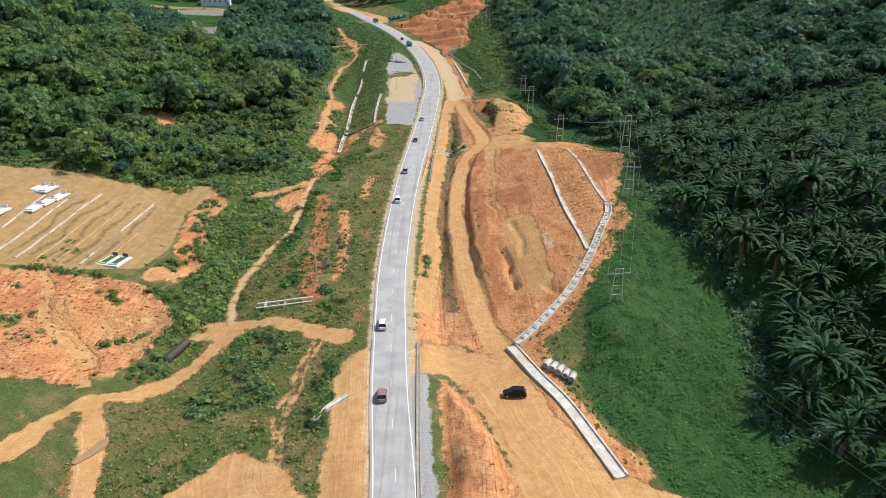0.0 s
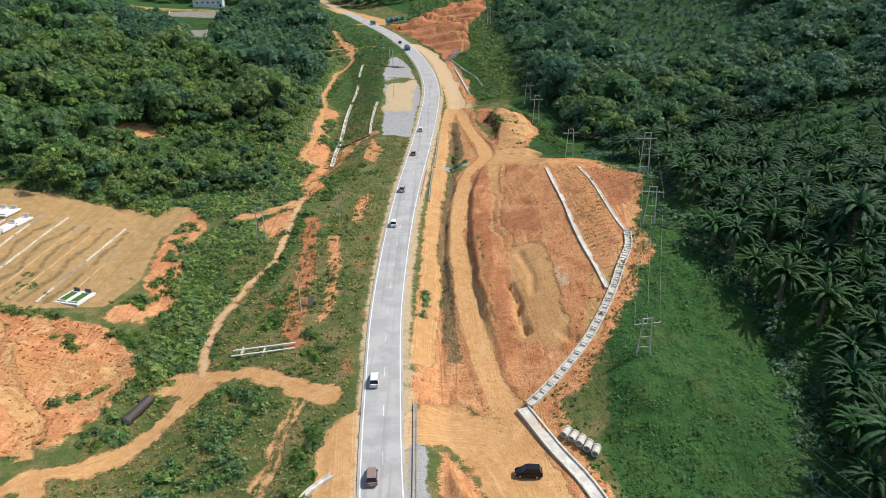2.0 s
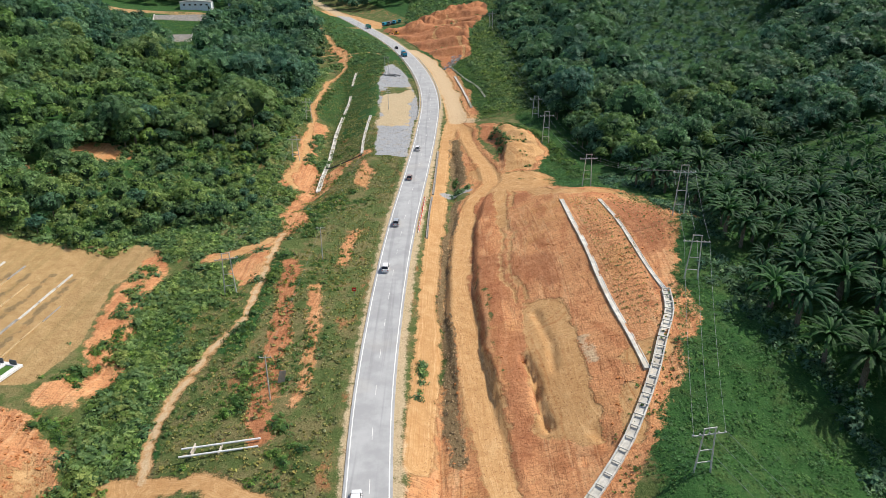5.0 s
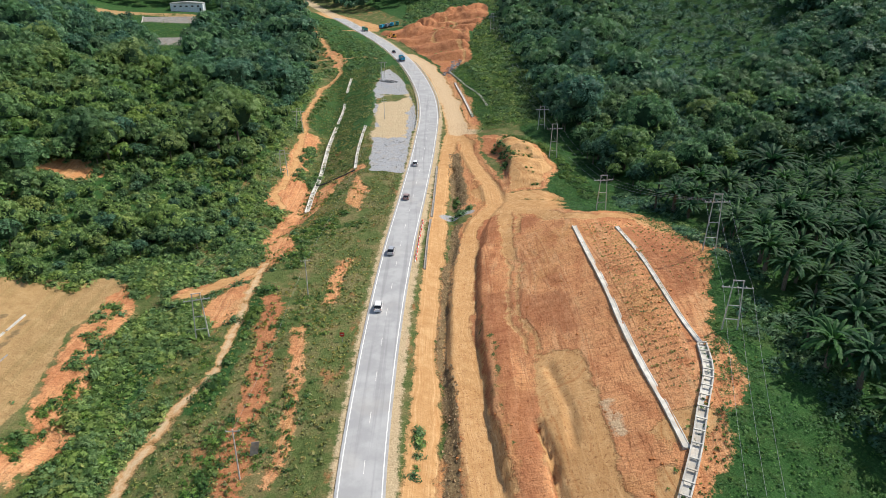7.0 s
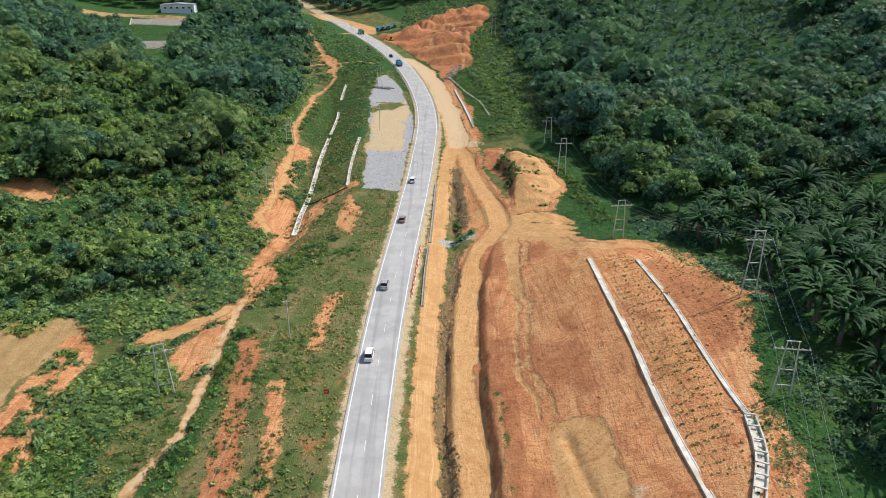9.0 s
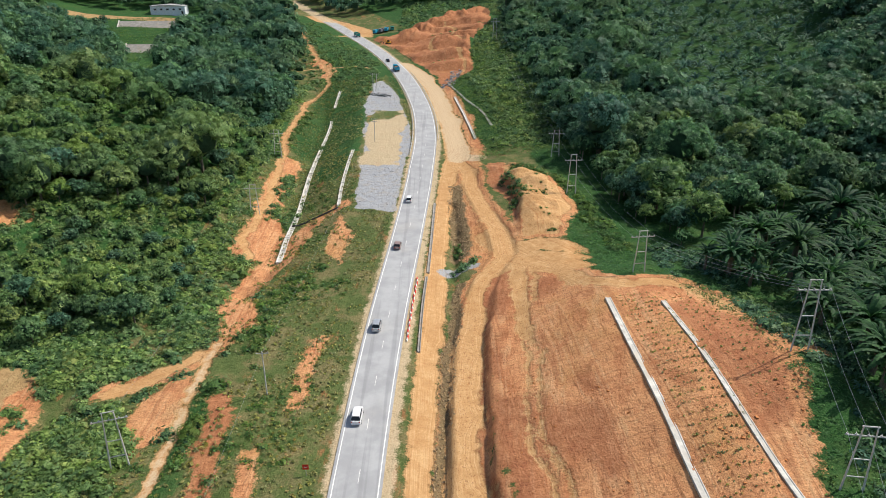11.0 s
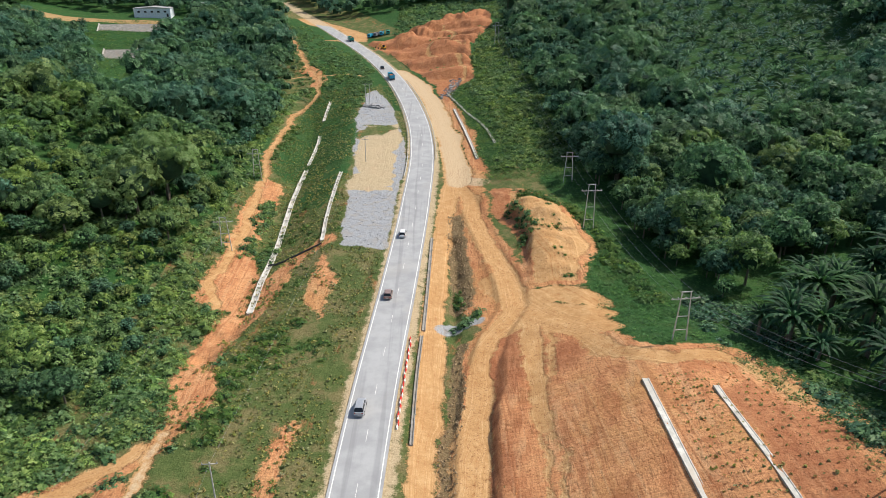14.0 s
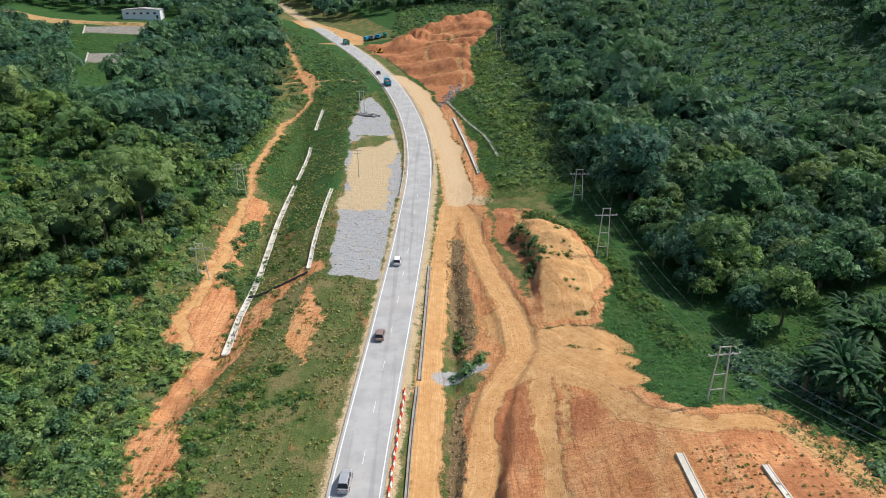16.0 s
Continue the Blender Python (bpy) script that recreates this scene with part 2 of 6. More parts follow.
    c = s.mix(s.math("MULTIPLY", s.math("MULTIPLY", s.step(lines, 0.46, 0.36), 0.42), bare), c, (0.33, 0.14, 0.05))
    c = s.mix(s.math("MULTIPLY", s.math("MULTIPLY", s.step(lines, 0.56, 0.66), 0.36), bare), c, (0.74, 0.52, 0.29))
    crumb = s.noise(p, 2.2, 5, 0.75)
    c = s.mix(s.math("MULTIPLY", s.math("MULTIPLY", s.step(crumb, 0.45, 0.36), 0.6), inside(red_d, 0.1)), c, (0.17, 0.062, 0.028))
    grit = s.noise(p, 6.5, 4, 0.75)
    c = s.mix(s.math("MULTIPLY", s.step(grit, 0.47, 0.36), 0.28), c, s.mix(0.55, c, (0.03, 0.02, 0.012)))
    c = s.mix(s.math("MULTIPLY", s.step(grit, 0.55, 0.68), 0.24), c, s.mix(0.35, c, (0.8, 0.68, 0.5)))
    s.colour(c)
    h = s.math("MULTIPLY_ADD", fine, 0.22, s.math("MULTIPLY_ADD", clod, 0.4, s.math("MULTIPLY_ADD", mid, 0.7, s.math("MULTIPLY", streak, 0.35))))
    h = s.math("MULTIPLY", s.math("MULTIPLY_ADD", crumb, 0.45, h), s.math("MULTIPLY_ADD", inside(ochre_d, 0.1), -0.6, 1.0))
    return s.bump(h, 0.42, 0.9).mat


def asphalt():
    s = Shade("worn_asphalt", 0.88, 0, 0.2)
    p = s.position()
    wear = s.noise(s.position(0.9, 0.02, 0.1), 1.0, 3, 0.5)
    fine, mid = s.noise(p, 6, 4, 0.7), s.noise(p, 0.25, 5, 0.6)
    c = s.mix(s.step(mid, 0.35, 0.68), (0.36, 0.36, 0.355), (0.46, 0.46, 0.45))
    c = s.mix(s.math("MULTIPLY", s.step(wear, 0.52, 0.68), 0.4), c, (0.22, 0.22, 0.22))
    c = s.mix(s.math("MULTIPLY", s.step(s.noise(p, 0.08, 5, 0.6), 0.55, 0.7), 0.35), c, (0.47, 0.44, 0.39))
    c = s.mix(s.math("MULTIPLY", fine, 0.3), c, (0.24, 0.24, 0.24))
    return s.colour(c).bump(fine, 0.01).mat


def bark():
    s = Shade("bark", 0.9)
    n = s.noise(s.object_position(6, 6, 1.2), 2, 5)
    return s.colour(s.ramp(n, (0.3, (0.08, 0.06, 0.04)), (0.7, (0.24, 0.2, 0.15)))).bump(n, 0.05).mat


M_GROUND, M_ASPHALT, M_BARK = ground_material(), asphalt(), bark()
M_LEAF = leaf("broad_leaves", (0.034, 0.085, 0.03), (0.115, 0.225, 0.08), (0.28, 0.42, 0.165), gaps=2.9)
M_LEAF_YOUNG = leaf("young_sunlit_leaves", (0.05, 0.11, 0.034), (0.15, 0.26, 0.085), (0.34, 0.47, 0.18), gaps=3.2)
# Dark green, with blue added to the colour for haze over the woods.
M_LEAF_DARK = leaf("dark_forest_leaves_hazed", (0.02, 0.06, 0.036), (0.075, 0.18, 0.1), (0.2, 0.36, 0.2), gaps=2.6)
M_SHRUB = leaf("scrub_leaves", (0.035, 0.09, 0.02), (0.085, 0.18, 0.042), (0.2, 0.32, 0.1), gaps=4.6)
M_CREEPER = leaf("creeper_leaves", (0.026, 0.088, 0.022), (0.05, 0.145, 0.036), (0.1, 0.225, 0.064), gaps=4.6)
M_PALM = leaf("palm_fronds", (0.008, 0.032, 0.013), (0.022, 0.08, 0.03), (0.068, 0.17, 0.062), 0.68, 0.3, 0)
# Paler and bluer than M_PALM: distance haze is mixed into the frond colour.
M_PALM_FAR = leaf("hazed_hill_palm_fronds", (0.022, 0.06, 0.042), (0.066, 0.155, 0.1), (0.15, 0.27, 0.175), 0.65, 0.25, 0)
M_GRASS = leaf("grass_blades", (0.15, 0.18, 0.055), (0.25, 0.275, 0.095), (0.44, 0.41, 0.2), gaps=3.5)
# Near-black green filler balls: the shade between leaf clumps is in their colour.
M_CORE = plain("inner_leaves_painted_shade", (0.02, 0.052, 0.022), 0.9, spread=0.5, scale=1.5, bump=0.2)
M_CONCRETE = concrete("weathered_concrete", (0.74, 0.71, 0.63))
M_CONCRETE_OLD = concrete("stained_grey_concrete", (0.42, 0.39, 0.34))
M_LINE = plain("road_paint", (0.78, 0.77, 0.72), 0.7, spread=0.12)
M_STEEL = plain("galvanised_steel", (0.55, 0.56, 0.56), 0.45, 0.6)
M_POLE = plain("pale_spun_concrete", (0.55, 0.54, 0.5), 0.7)
M_WIRE = plain("aluminium_wire", (0.42, 0.43, 0.44), 0.5, 0.5)
M_GLASS = plain("dark_car_glass", (0.02, 0.024, 0.028), 0.08, spread=0.3)
M_TYRE = plain("black_rubber", (0.02, 0.02, 0.02), 0.8)
M_RIM = plain("alloy", (0.5, 0.5, 0.5), 0.35, 0.8)
M_RED = plain("red_plastic", (0.72, 0.04, 0.025), 0.5)
M_WHITE = plain("white_plastic", (0.8, 0.79, 0.76), 0.5)
M_BLACK = plain("black_pipe", (0.025, 0.025, 0.025), 0.5)
M_WOOD = plain("pale_timber", (0.6, 0.53, 0.42), 0.8, spread=0.3)
M_ROOF = plain("metal_roof_sheet", (0.5, 0.49, 0.47), 0.55, 0.2, spread=0.25)
M_WALL = plain("painted_wall", (0.72, 0.76, 0.8), 0.8)
M_DARK = plain("dark_opening", (0.03, 0.03, 0.035), 0.6)
M_LAMP_RED = plain("tail_light", (0.4, 0.02, 0.015), 0.25)
M_LAMP = plain("head_light", (0.75, 0.76, 0.78), 0.15)
M_TOMB = plain("pale_tomb_stone", (0.72, 0.72, 0.7), 0.5, spread=0.2)
M_TURF = plain("turf", (0.06, 0.14, 0.025), 0.9, spread=0.4, scale=12)
M_ORANGE = plain("orange_clay", (0.5, 0.2, 0.07), 0.95, spread=0.3, bump=0.1)
M_STONE = plain("broken_stone", (0.3, 0.3, 0.3), 0.9, spread=0.3, bump=0.05)
# ---- ground form ----
def spline(pts, y):
    """Smooth curve through (y, value) pairs."""
    py, pv = np.array(pts, float).T
    y = np.asarray(y, float)
    m = np.gradient(pv, py)
    i = np.clip(np.searchsorted(py, y) - 1, 0, len(py) - 2)
    h = py[i + 1] - py[i]
    u = np.clip((y - py[i]) / h, 0, 1)
    a, b = 2 * u**3 - 3 * u**2 + 1, u**3 - 2 * u**2 + u
    c, d = -2 * u**3 + 3 * u**2, u**3 - u**2
    return a * pv[i] + b * h * m[i] + c * pv[i + 1] + d * h * m[i + 1]


ROAD_X = [(-200, -3), (40, -5), (78, -7.3), (100, -9.5), (125, -11.2), (145, -12.3), (180, -12.7), (232, -11.4), (277, -8.8), (325, -6.3), (368, -5.3), (405, -7.3), (432, -10.8), (473, -18.8), (537, -37), (600, -61), (660, -85), (722, -114), (1400, -450)]
ROAD_Z = [(-200, -1), (60, -1), (200, 0), (255, 1.5), (300, 3.5), (335, 5.5), (410, 9), (480, 14), (545, 18), (700, 26), (1400, 40)]


def road_x(y):
    return spline(ROAD_X, y)


def road_z(y):
    return spline(ROAD_Z, y)


# Cross-sections along the valley: station, then (metres right of the road's centre, metres above the road).
SECTIONS = []


def section(y, *pairs):
    SECTIONS.append((y, np.array(pairs, float)))


section(40, (-400, 45), (-150, 6), (-90, -2), (-50, -4), (-16, -1), (-6, -.1), (6, -.1), (12, -2), (26, -3), (50, -6), (90, 0), (140, 14), (400, 60))
section(95, (-400, 50), (-150, 6), (-80, -3), (-46, -5.5), (-18, -2), (-6, -.1), (6, -.1), (12, -1.5), (26, -1), (56, -4), (80, 0), (140, 16), (400, 65))
section(125, (-400, 55), (-150, 6), (-72, -1.5), (-44, -6.5), (-19, -2), (-6, -.1), (6, -.1), (11, -2.5), (26, -.6), (45, 6), (76, 0), (110, 10), (400, 70))
section(160, (-400, 60), (-150, 8), (-72, -1), (-40, -4), (-18, -1.5), (-6, -.1), (6, -.4), (13, -1.6), (26, 2.4), (53, 11.5), (80, 9), (110, 14), (400, 70))
section(195, (-400, 65), (-150, 14), (-75, -1), (-42, -1.5), (-18, -.1), (-6, -.1), (6, -.4), (13, -1.4), (26, 3.4), (51, 12.9), (67, 16.5), (84, 14), (110, 12), (400, 70))
section(230, (-400, 70), (-150, 18), (-80, 1), (-45, -.5), (-22, -.5), (-6, -.1), (6, -.6), (14, -2), (28, 2.5), (45, 9.5), (53, 10), (66, 8.5), (110, 8), (400, 70))
section(262, (-400, 75), (-150, 20), (-75, 0), (-40, -5), (-24, -2), (-6, -.1), (6, -.6), (13, -2), (26, 1), (40, 3.5), (58, 3), (110, 5), (400, 70))
section(300, (-400, 80), (-150, 22), (-70, 3), (-38, -7), (-26, -2.5), (-20, 0), (-6, -.1), (6, -.4), (12, -1), (20, .6), (27, 1.8), (32, 3), (37, 4), (48, 4), (58, 4), (120, 5), (400, 70))
section(340, (-400, 80), (-150, 22), (-75, 2), (-42, -6.5), (-27, 0), (-6, -.1), (6, -.1), (14, 0), (28, 3), (45, 5), (62, 6), (130, 8), (400, 75))
section(410, (-400, 80), (-150, 15), (-75, 0), (-44, -6), (-27, 0), (-6, -.1), (6, -.1), (14, 0), (30, 4), (50, 9), (75, 10), (150, 14), (400, 80))
section(480, (-400, 70), (-150, 6), (-90, -2), (-50, -5), (-22, 0), (-6, -.1), (6, -.1), (16, 0), (38, 3), (65, 9), (100, 12), (180, 22), (400, 85))
section(550, (-400, 70), (-190, 0), (-110, -2), (-50, 1), (-22, 1), (-6, -.1), (6, -.1), (20, 0), (55, 6), (90, 12), (140, 22), (240, 40), (500, 90))
section(640, (-400, 60), (-190, 6), (-110, 2), (-50, 1), (-22, 1), (-6, -.1), (6, -.1), (20, 0), (80, 8), (140, 16), (200, 30), (300, 50), (600, 90))
section(900, (-500, 60), (-250, 30), (-110, 25), (-50, 20), (-22, 14), (-6, 10), (6, 10), (20, 12), (120, 26), (220, 40), (320, 55), (420, 60), (700, 80))
section(1500, (-700, 60), (-350, 60), (-210, 60), (-150, 60), (-90, 60), (-50, 60), (0, 60), (50, 60), (120, 60), (220, 60), (320, 60), (420, 60), (700, 60))


def smooth_section(pairs, d):
    """Rounded broken line: straight between its corners, blended over a short stretch."""
    return sum(np.interp(d + o, pairs[:, 0], pairs[:, 1]) for o in (-1.2, -.4, .4, 1.2)) / 4


def base_height(x, y):
    x, y = np.broadcast_arrays(np.asarray(x, float), np.asarray(y, float))
    d = x - road_x(y)
    st = np.array([s[0] for s in SECTIONS], float)
    rows = np.stack([smooth_section(p, d) for _, p in SECTIONS])
    yy = np.clip(y, st[0], st[-1] - 1e-6)
    i = np.clip(np.searchsorted(st, yy, side="right") - 1, 0, len(st) - 2)
    u = (yy - st[i]) / (st[i + 1] - st[i])
    u = u * u * (3 - 2 * u)
    lo = np.take_along_axis(rows, i[None], 0)[0]
    hi = np.take_along_axis(rows, i[None] + 1, 0)[0]
    return lo * (1 - u) + hi * u + road_z(y)


def lattice(ix, iy, seed):
    h = (ix.astype(np.int64) * 374761393 + iy.astype(np.int64) * 668265263 + seed * 982451653) & 0x7FFFFFFF
    h = ((h ^ (h >> 13)) * 1274126177) & 0x7FFFFFFF
    return ((h ^ (h >> 16)) & 0xFFFF) / 65535.0


def value_noise(x, y, seed=0):
    ix, iy = np.floor(x), np.floor(y)
    u, v = x - ix, y - iy
    u, v = u * u * (3 - 2 * u), v * v * (3 - 2 * v)
    a, b = lattice(ix, iy, seed), lattice(ix + 1, iy, seed)
    c, d = lattice(ix, iy + 1, seed), lattice(ix + 1, iy + 1, seed)
    return (a * (1 - u) + b * u) * (1 - v) + (c * (1 - u) + d * u) * v - 0.5


def fbm(x, y, size, octaves=4, seed=0):
    out, amp = 0.0, 1.0
    for k in range(octaves):
        out = out + amp * value_noise(x / size, y / size, seed + k)
        size, amp = size / 2, amp * 0.5
    return out


def smooth(v, lo, hi):
    u = np.clip((v - lo) / (hi - lo), 0, 1)
    return u * u * (3 - 2 * u)


def line_distance(x, y, pts, closed=False):
    """Distance to a broken line; for a closed one negative inside."""
    best, odd = np.full(x.shape, 1e9), np.zeros(x.shape, bool)
    pairs = list(zip(pts, pts[1:] + pts[:1])) if closed else list(zip(pts, pts[1:]))
    for (ax, ay), (bx, by) in pairs:
        dx, dy = bx - ax, by - ay
        u = np.clip(((x - ax) * dx + (y - ay) * dy) / (dx * dx + dy * dy + 1e-9), 0, 1)
        best = np.minimum(best, (x - ax - u * dx) ** 2 + (y - ay - u * dy) ** 2)
        if closed and ay != by:
            odd ^= ((ay > y) != (by > y)) & (x < dx * (y - ay) / dy + ax)
    best = np.sqrt(best)
    return np.where(odd, -best, best) if closed else best


def curve_points(pts, step=2.0):
    """Points along a smooth line through pts, about step apart."""
    p = [np.array(q, float) for q in pts]
    out = []
    for i in range(len(p) - 1):
        a, b = p[i], p[i + 1]
        m0 = (b - p[i - 1]) / 2 if i else b - a
        m1 = (p[i + 2] - a) / 2 if i + 2 < len(p) else b - a
        n = max(1, int(np.linalg.norm(b - a) / step))
        for k in range(n):
            u = k / n
            out.append((2 * u**3 - 3 * u**2 + 1) * a + (u**3 - 2 * u**2 + u) * m0 + (3 * u**2 - 2 * u**3) * b + (u**3 - u**2) * m1)
    return [tuple(q) for q in out] + [tuple(p[-1])]


# Lines on the plan
HAUL_TRACK = [(13.5, 104), (11.4, 112), (9.1, 127), (6.3, 145), (5, 162), (4.4, 180), (4.8, 203), (6, 225), (8, 241), (11.5, 253.5), (16.3, 263), (16, 274), (13.9, 286.5), (11.2, 306), (8.2, 329), (6.8, 345)]
STRIP = [(-4.2, 133), (-3.5, 157), (-3.1, 181), (-2.6, 209), (-1.6, 237), (-1, 262), (.2, 282), (1.8, 308), (3.4, 332), (6, 346)]
FAR_STRIP = [(6.8, 340), (5.5, 370), (4, 392), (-2.6, 445), (-12, 480), (-20, 500)]
LEFT_TRACK = [(-80, 80), (-73, 88), (-70.8, 95), (-66.7, 103), (-58, 107), (-51.5, 116), (-48.5, 125), (-47, 132.5), (-40, 133), (-30, 129), (-21.6, 120)]
LEFT_PATH = [(-48.2, 133), (-50.7, 147), (-48, 165), (-44.8, 184), (-44, 207), (-45, 225)]
SIDE_TRACK = [(-26, 122), (-28.2, 106), (-28.5, 93), (-24.7, 80)]
PUDDLE_TRACK = [(-66.7, 103), (-60, 91), (-55.8, 80)]
STREAM = [(-60, 209), (-54, 213), (-46, 220), (-43, 232), (-47, 250), (-46.5, 263), (-43, 273), (-41, 284), (-36, 295), (-30, 302)]
FAR_TRACK = [(-56.9, 307), (-56.4, 322), (-57.4, 350), (-61.2, 370), (-62.5, 404), (-63, 432), (-58.5, 461), (-60.4, 488), (-68, 509), (-84.6, 558), (-112, 658)]
FAR_PATH = [(-105, 506), (-86, 502), (-63, 498), (-50, 494), (-37.6, 489)]
RIM = [(17, 265), (23, 256), (29, 241), (34, 232), (42, 231), (51, 229), (58, 212), (56, 198)]
UPPER_TRACK = [(17, 263), (18.9, 256), (18.3, 240), (17.2, 222), (16.5, 205), (15.2, 190), (16.2, 177)]
YARD_LINE = [(-8, 110), (4, 112), (14, 102), (20, 85), (24, 62)]
SHOULDER_LINE = [(-17, 116), (-15, 95), (-13, 68)]
BANK_LINE = [(-101, 152), (-92, 140), (-86, 128), (-76, 118), (-70, 108)]
JUNCTION = [(-7, 114), (-2.7, 119.6), (2, 122), (7.6, 115), (11.6, 108), (15.3, 103), (18.4, 103), (21.4, 95), (25.6, 87), (28, 81), (40, 76), (45, 55), (6, 55), (11, 86), (6.7, 96.6), (.7, 108), (-4.6, 106), (-7, 105.4)]
LEFT_SHOULDER = [(-21, 110), (-15.5, 116), (-14.4, 118), (-12.6, 100), (-10.4, 75), (-9, 50), (-20, 50), (-18, 76)]
SIDE_PATCH = [(-50, 65), (-42, 79), (-36, 88), (-32.4, 89), (-23.4, 83), (-19.5, 76), (-18, 60)]
RED_SLAB = [(17, 258), (24, 252), (33, 231), (36, 231), (56, 229), (58.5, 212), (53, 190), (45.5, 168), (42, 154), (36.5, 144), (30, 130), (22, 121), (15.2, 117), (13, 120), (11, 130), (9.8, 152), (9, 189), (8.6, 221), (10.5, 247)]
TAN_PATCH = [(17, 176.5), (25, 175), (25.4, 134.5), (24, 132.5), (14.7, 138.5), (16.6, 144), (15, 151)]
RED_MOUND = [(.2, 107), (5.7, 97), (9.9, 88), (11, 80), (9, 60), (.6, 60), (.6, 75), (-.8, 97)]
RED_LEFT = [(-125, 148), (-108, 149), (-86, 150.5), (-75, 147), (-65, 141), (-61, 133), (-63, 122), (-67, 112), (-73, 108), (-86, 108), (-110, 105), (-130, 120)]
CEMETERY = [(-150, 205), (-139, 206), (-77, 217), (-76, 200), (-78, 192), (-75, 169), (-77, 155), (-102, 151), (-150, 151)]
CEMETERY_EDGE = [(-76, 212), (-72, 200), (-73, 185), (-70, 170), (-68, 160), (-72, 152)]
LEFT_PLATFORM = [(-58, 274), (-57.5, 296), (-58.7, 329), (-58.7, 355), (-50, 352), (-49, 330), (-52, 318), (-50, 300), (-47, 296), (-42, 268), (-51, 271)]
RED_FIELD = [(-44, 578), (-28, 596), (-14, 617), (6, 612), (35, 632), (36, 590), (22, 545), (17, 515), (19, 475), (9, 462), (5, 440), (-6, 485), (-26, 540)]
MOUND = [(17, 327), (30, 316), (36, 300), (36, 286), (32, 270), (22, 272), (23, 284), (23, 300), (18, 312)]
PAD = [(-34, 455), (-28.6, 464), (-18.8, 430), (-12, 385), (-10.5, 357), (-12.3, 322), (-13, 292), (-26, 296), (-27.5, 333), (-30.5, 371), (-33.6, 416)]
PAD_MUD = [(-30, 334), (-12, 330), (-16, 405), (-31, 409)]
BALD = [(-29, 292), (-22.7, 278), (-25.5, 261), (-30.5, 269)]
FAR_CUT = [(-75, 592), (-58, 600), (-70, 640), (-95, 660), (-110, 690), (-95, 690), (-60, 640), (-45, 610), (-46, 590)]
PALM_HILL = [(84, 372), (113, 363), (134, 383), (165, 403), (190, 463), (215, 560), (200, 660), (130, 660), (118, 520), (108, 455)]
RUBBER_STAND = [(67, 299), (69, 329), (90, 342), (128, 333), (112, 301)]
CREEPER_SLOPE = [(44, 168), (52, 176), (58, 190), (63, 215), (60, 228), (45, 236), (33, 258), (38, 275), (40, 300), (30, 330), (34, 345), (60, 330), (75, 260), (75, 150), (82, 130), (75, 60), (46, 60), (38, 80), (29, 95), (27, 110), (30, 122), (38, 138)]

FAR_BANK = [(-58, 362), (-37, 345), (-35, 460), (-28, 472), (-20, 490), (-48, 560), (-98, 680), (-120, 690), (-85, 580), (-62, 485)]
BARE_LINE = [(-118, 268), (-112, 270)]
BARE_LINE_2 = [(-127, 245), (-124, 246)]
GUTTER_LINE = [(43.8, 167.5), (42.2, 160), (38.7, 152.2), (34.9, 143.9), (28.5, 132.7), (21.1, 123.3), (15.2, 117.3)]
CHANNEL_LINE = [(14, 117), (17.9, 107), (22, 99), (25.2, 89.6), (27.9, 81.2)]
BERM_LINE = [(33, 225.5), (32.7, 205), (32.9, 180), (33.6, 162), (34.6, 146)]
BERM_LINE_UPPER = [(42.5, 221.5), (42, 205), (42, 190), (42.6, 178), (43.8, 167.6)]


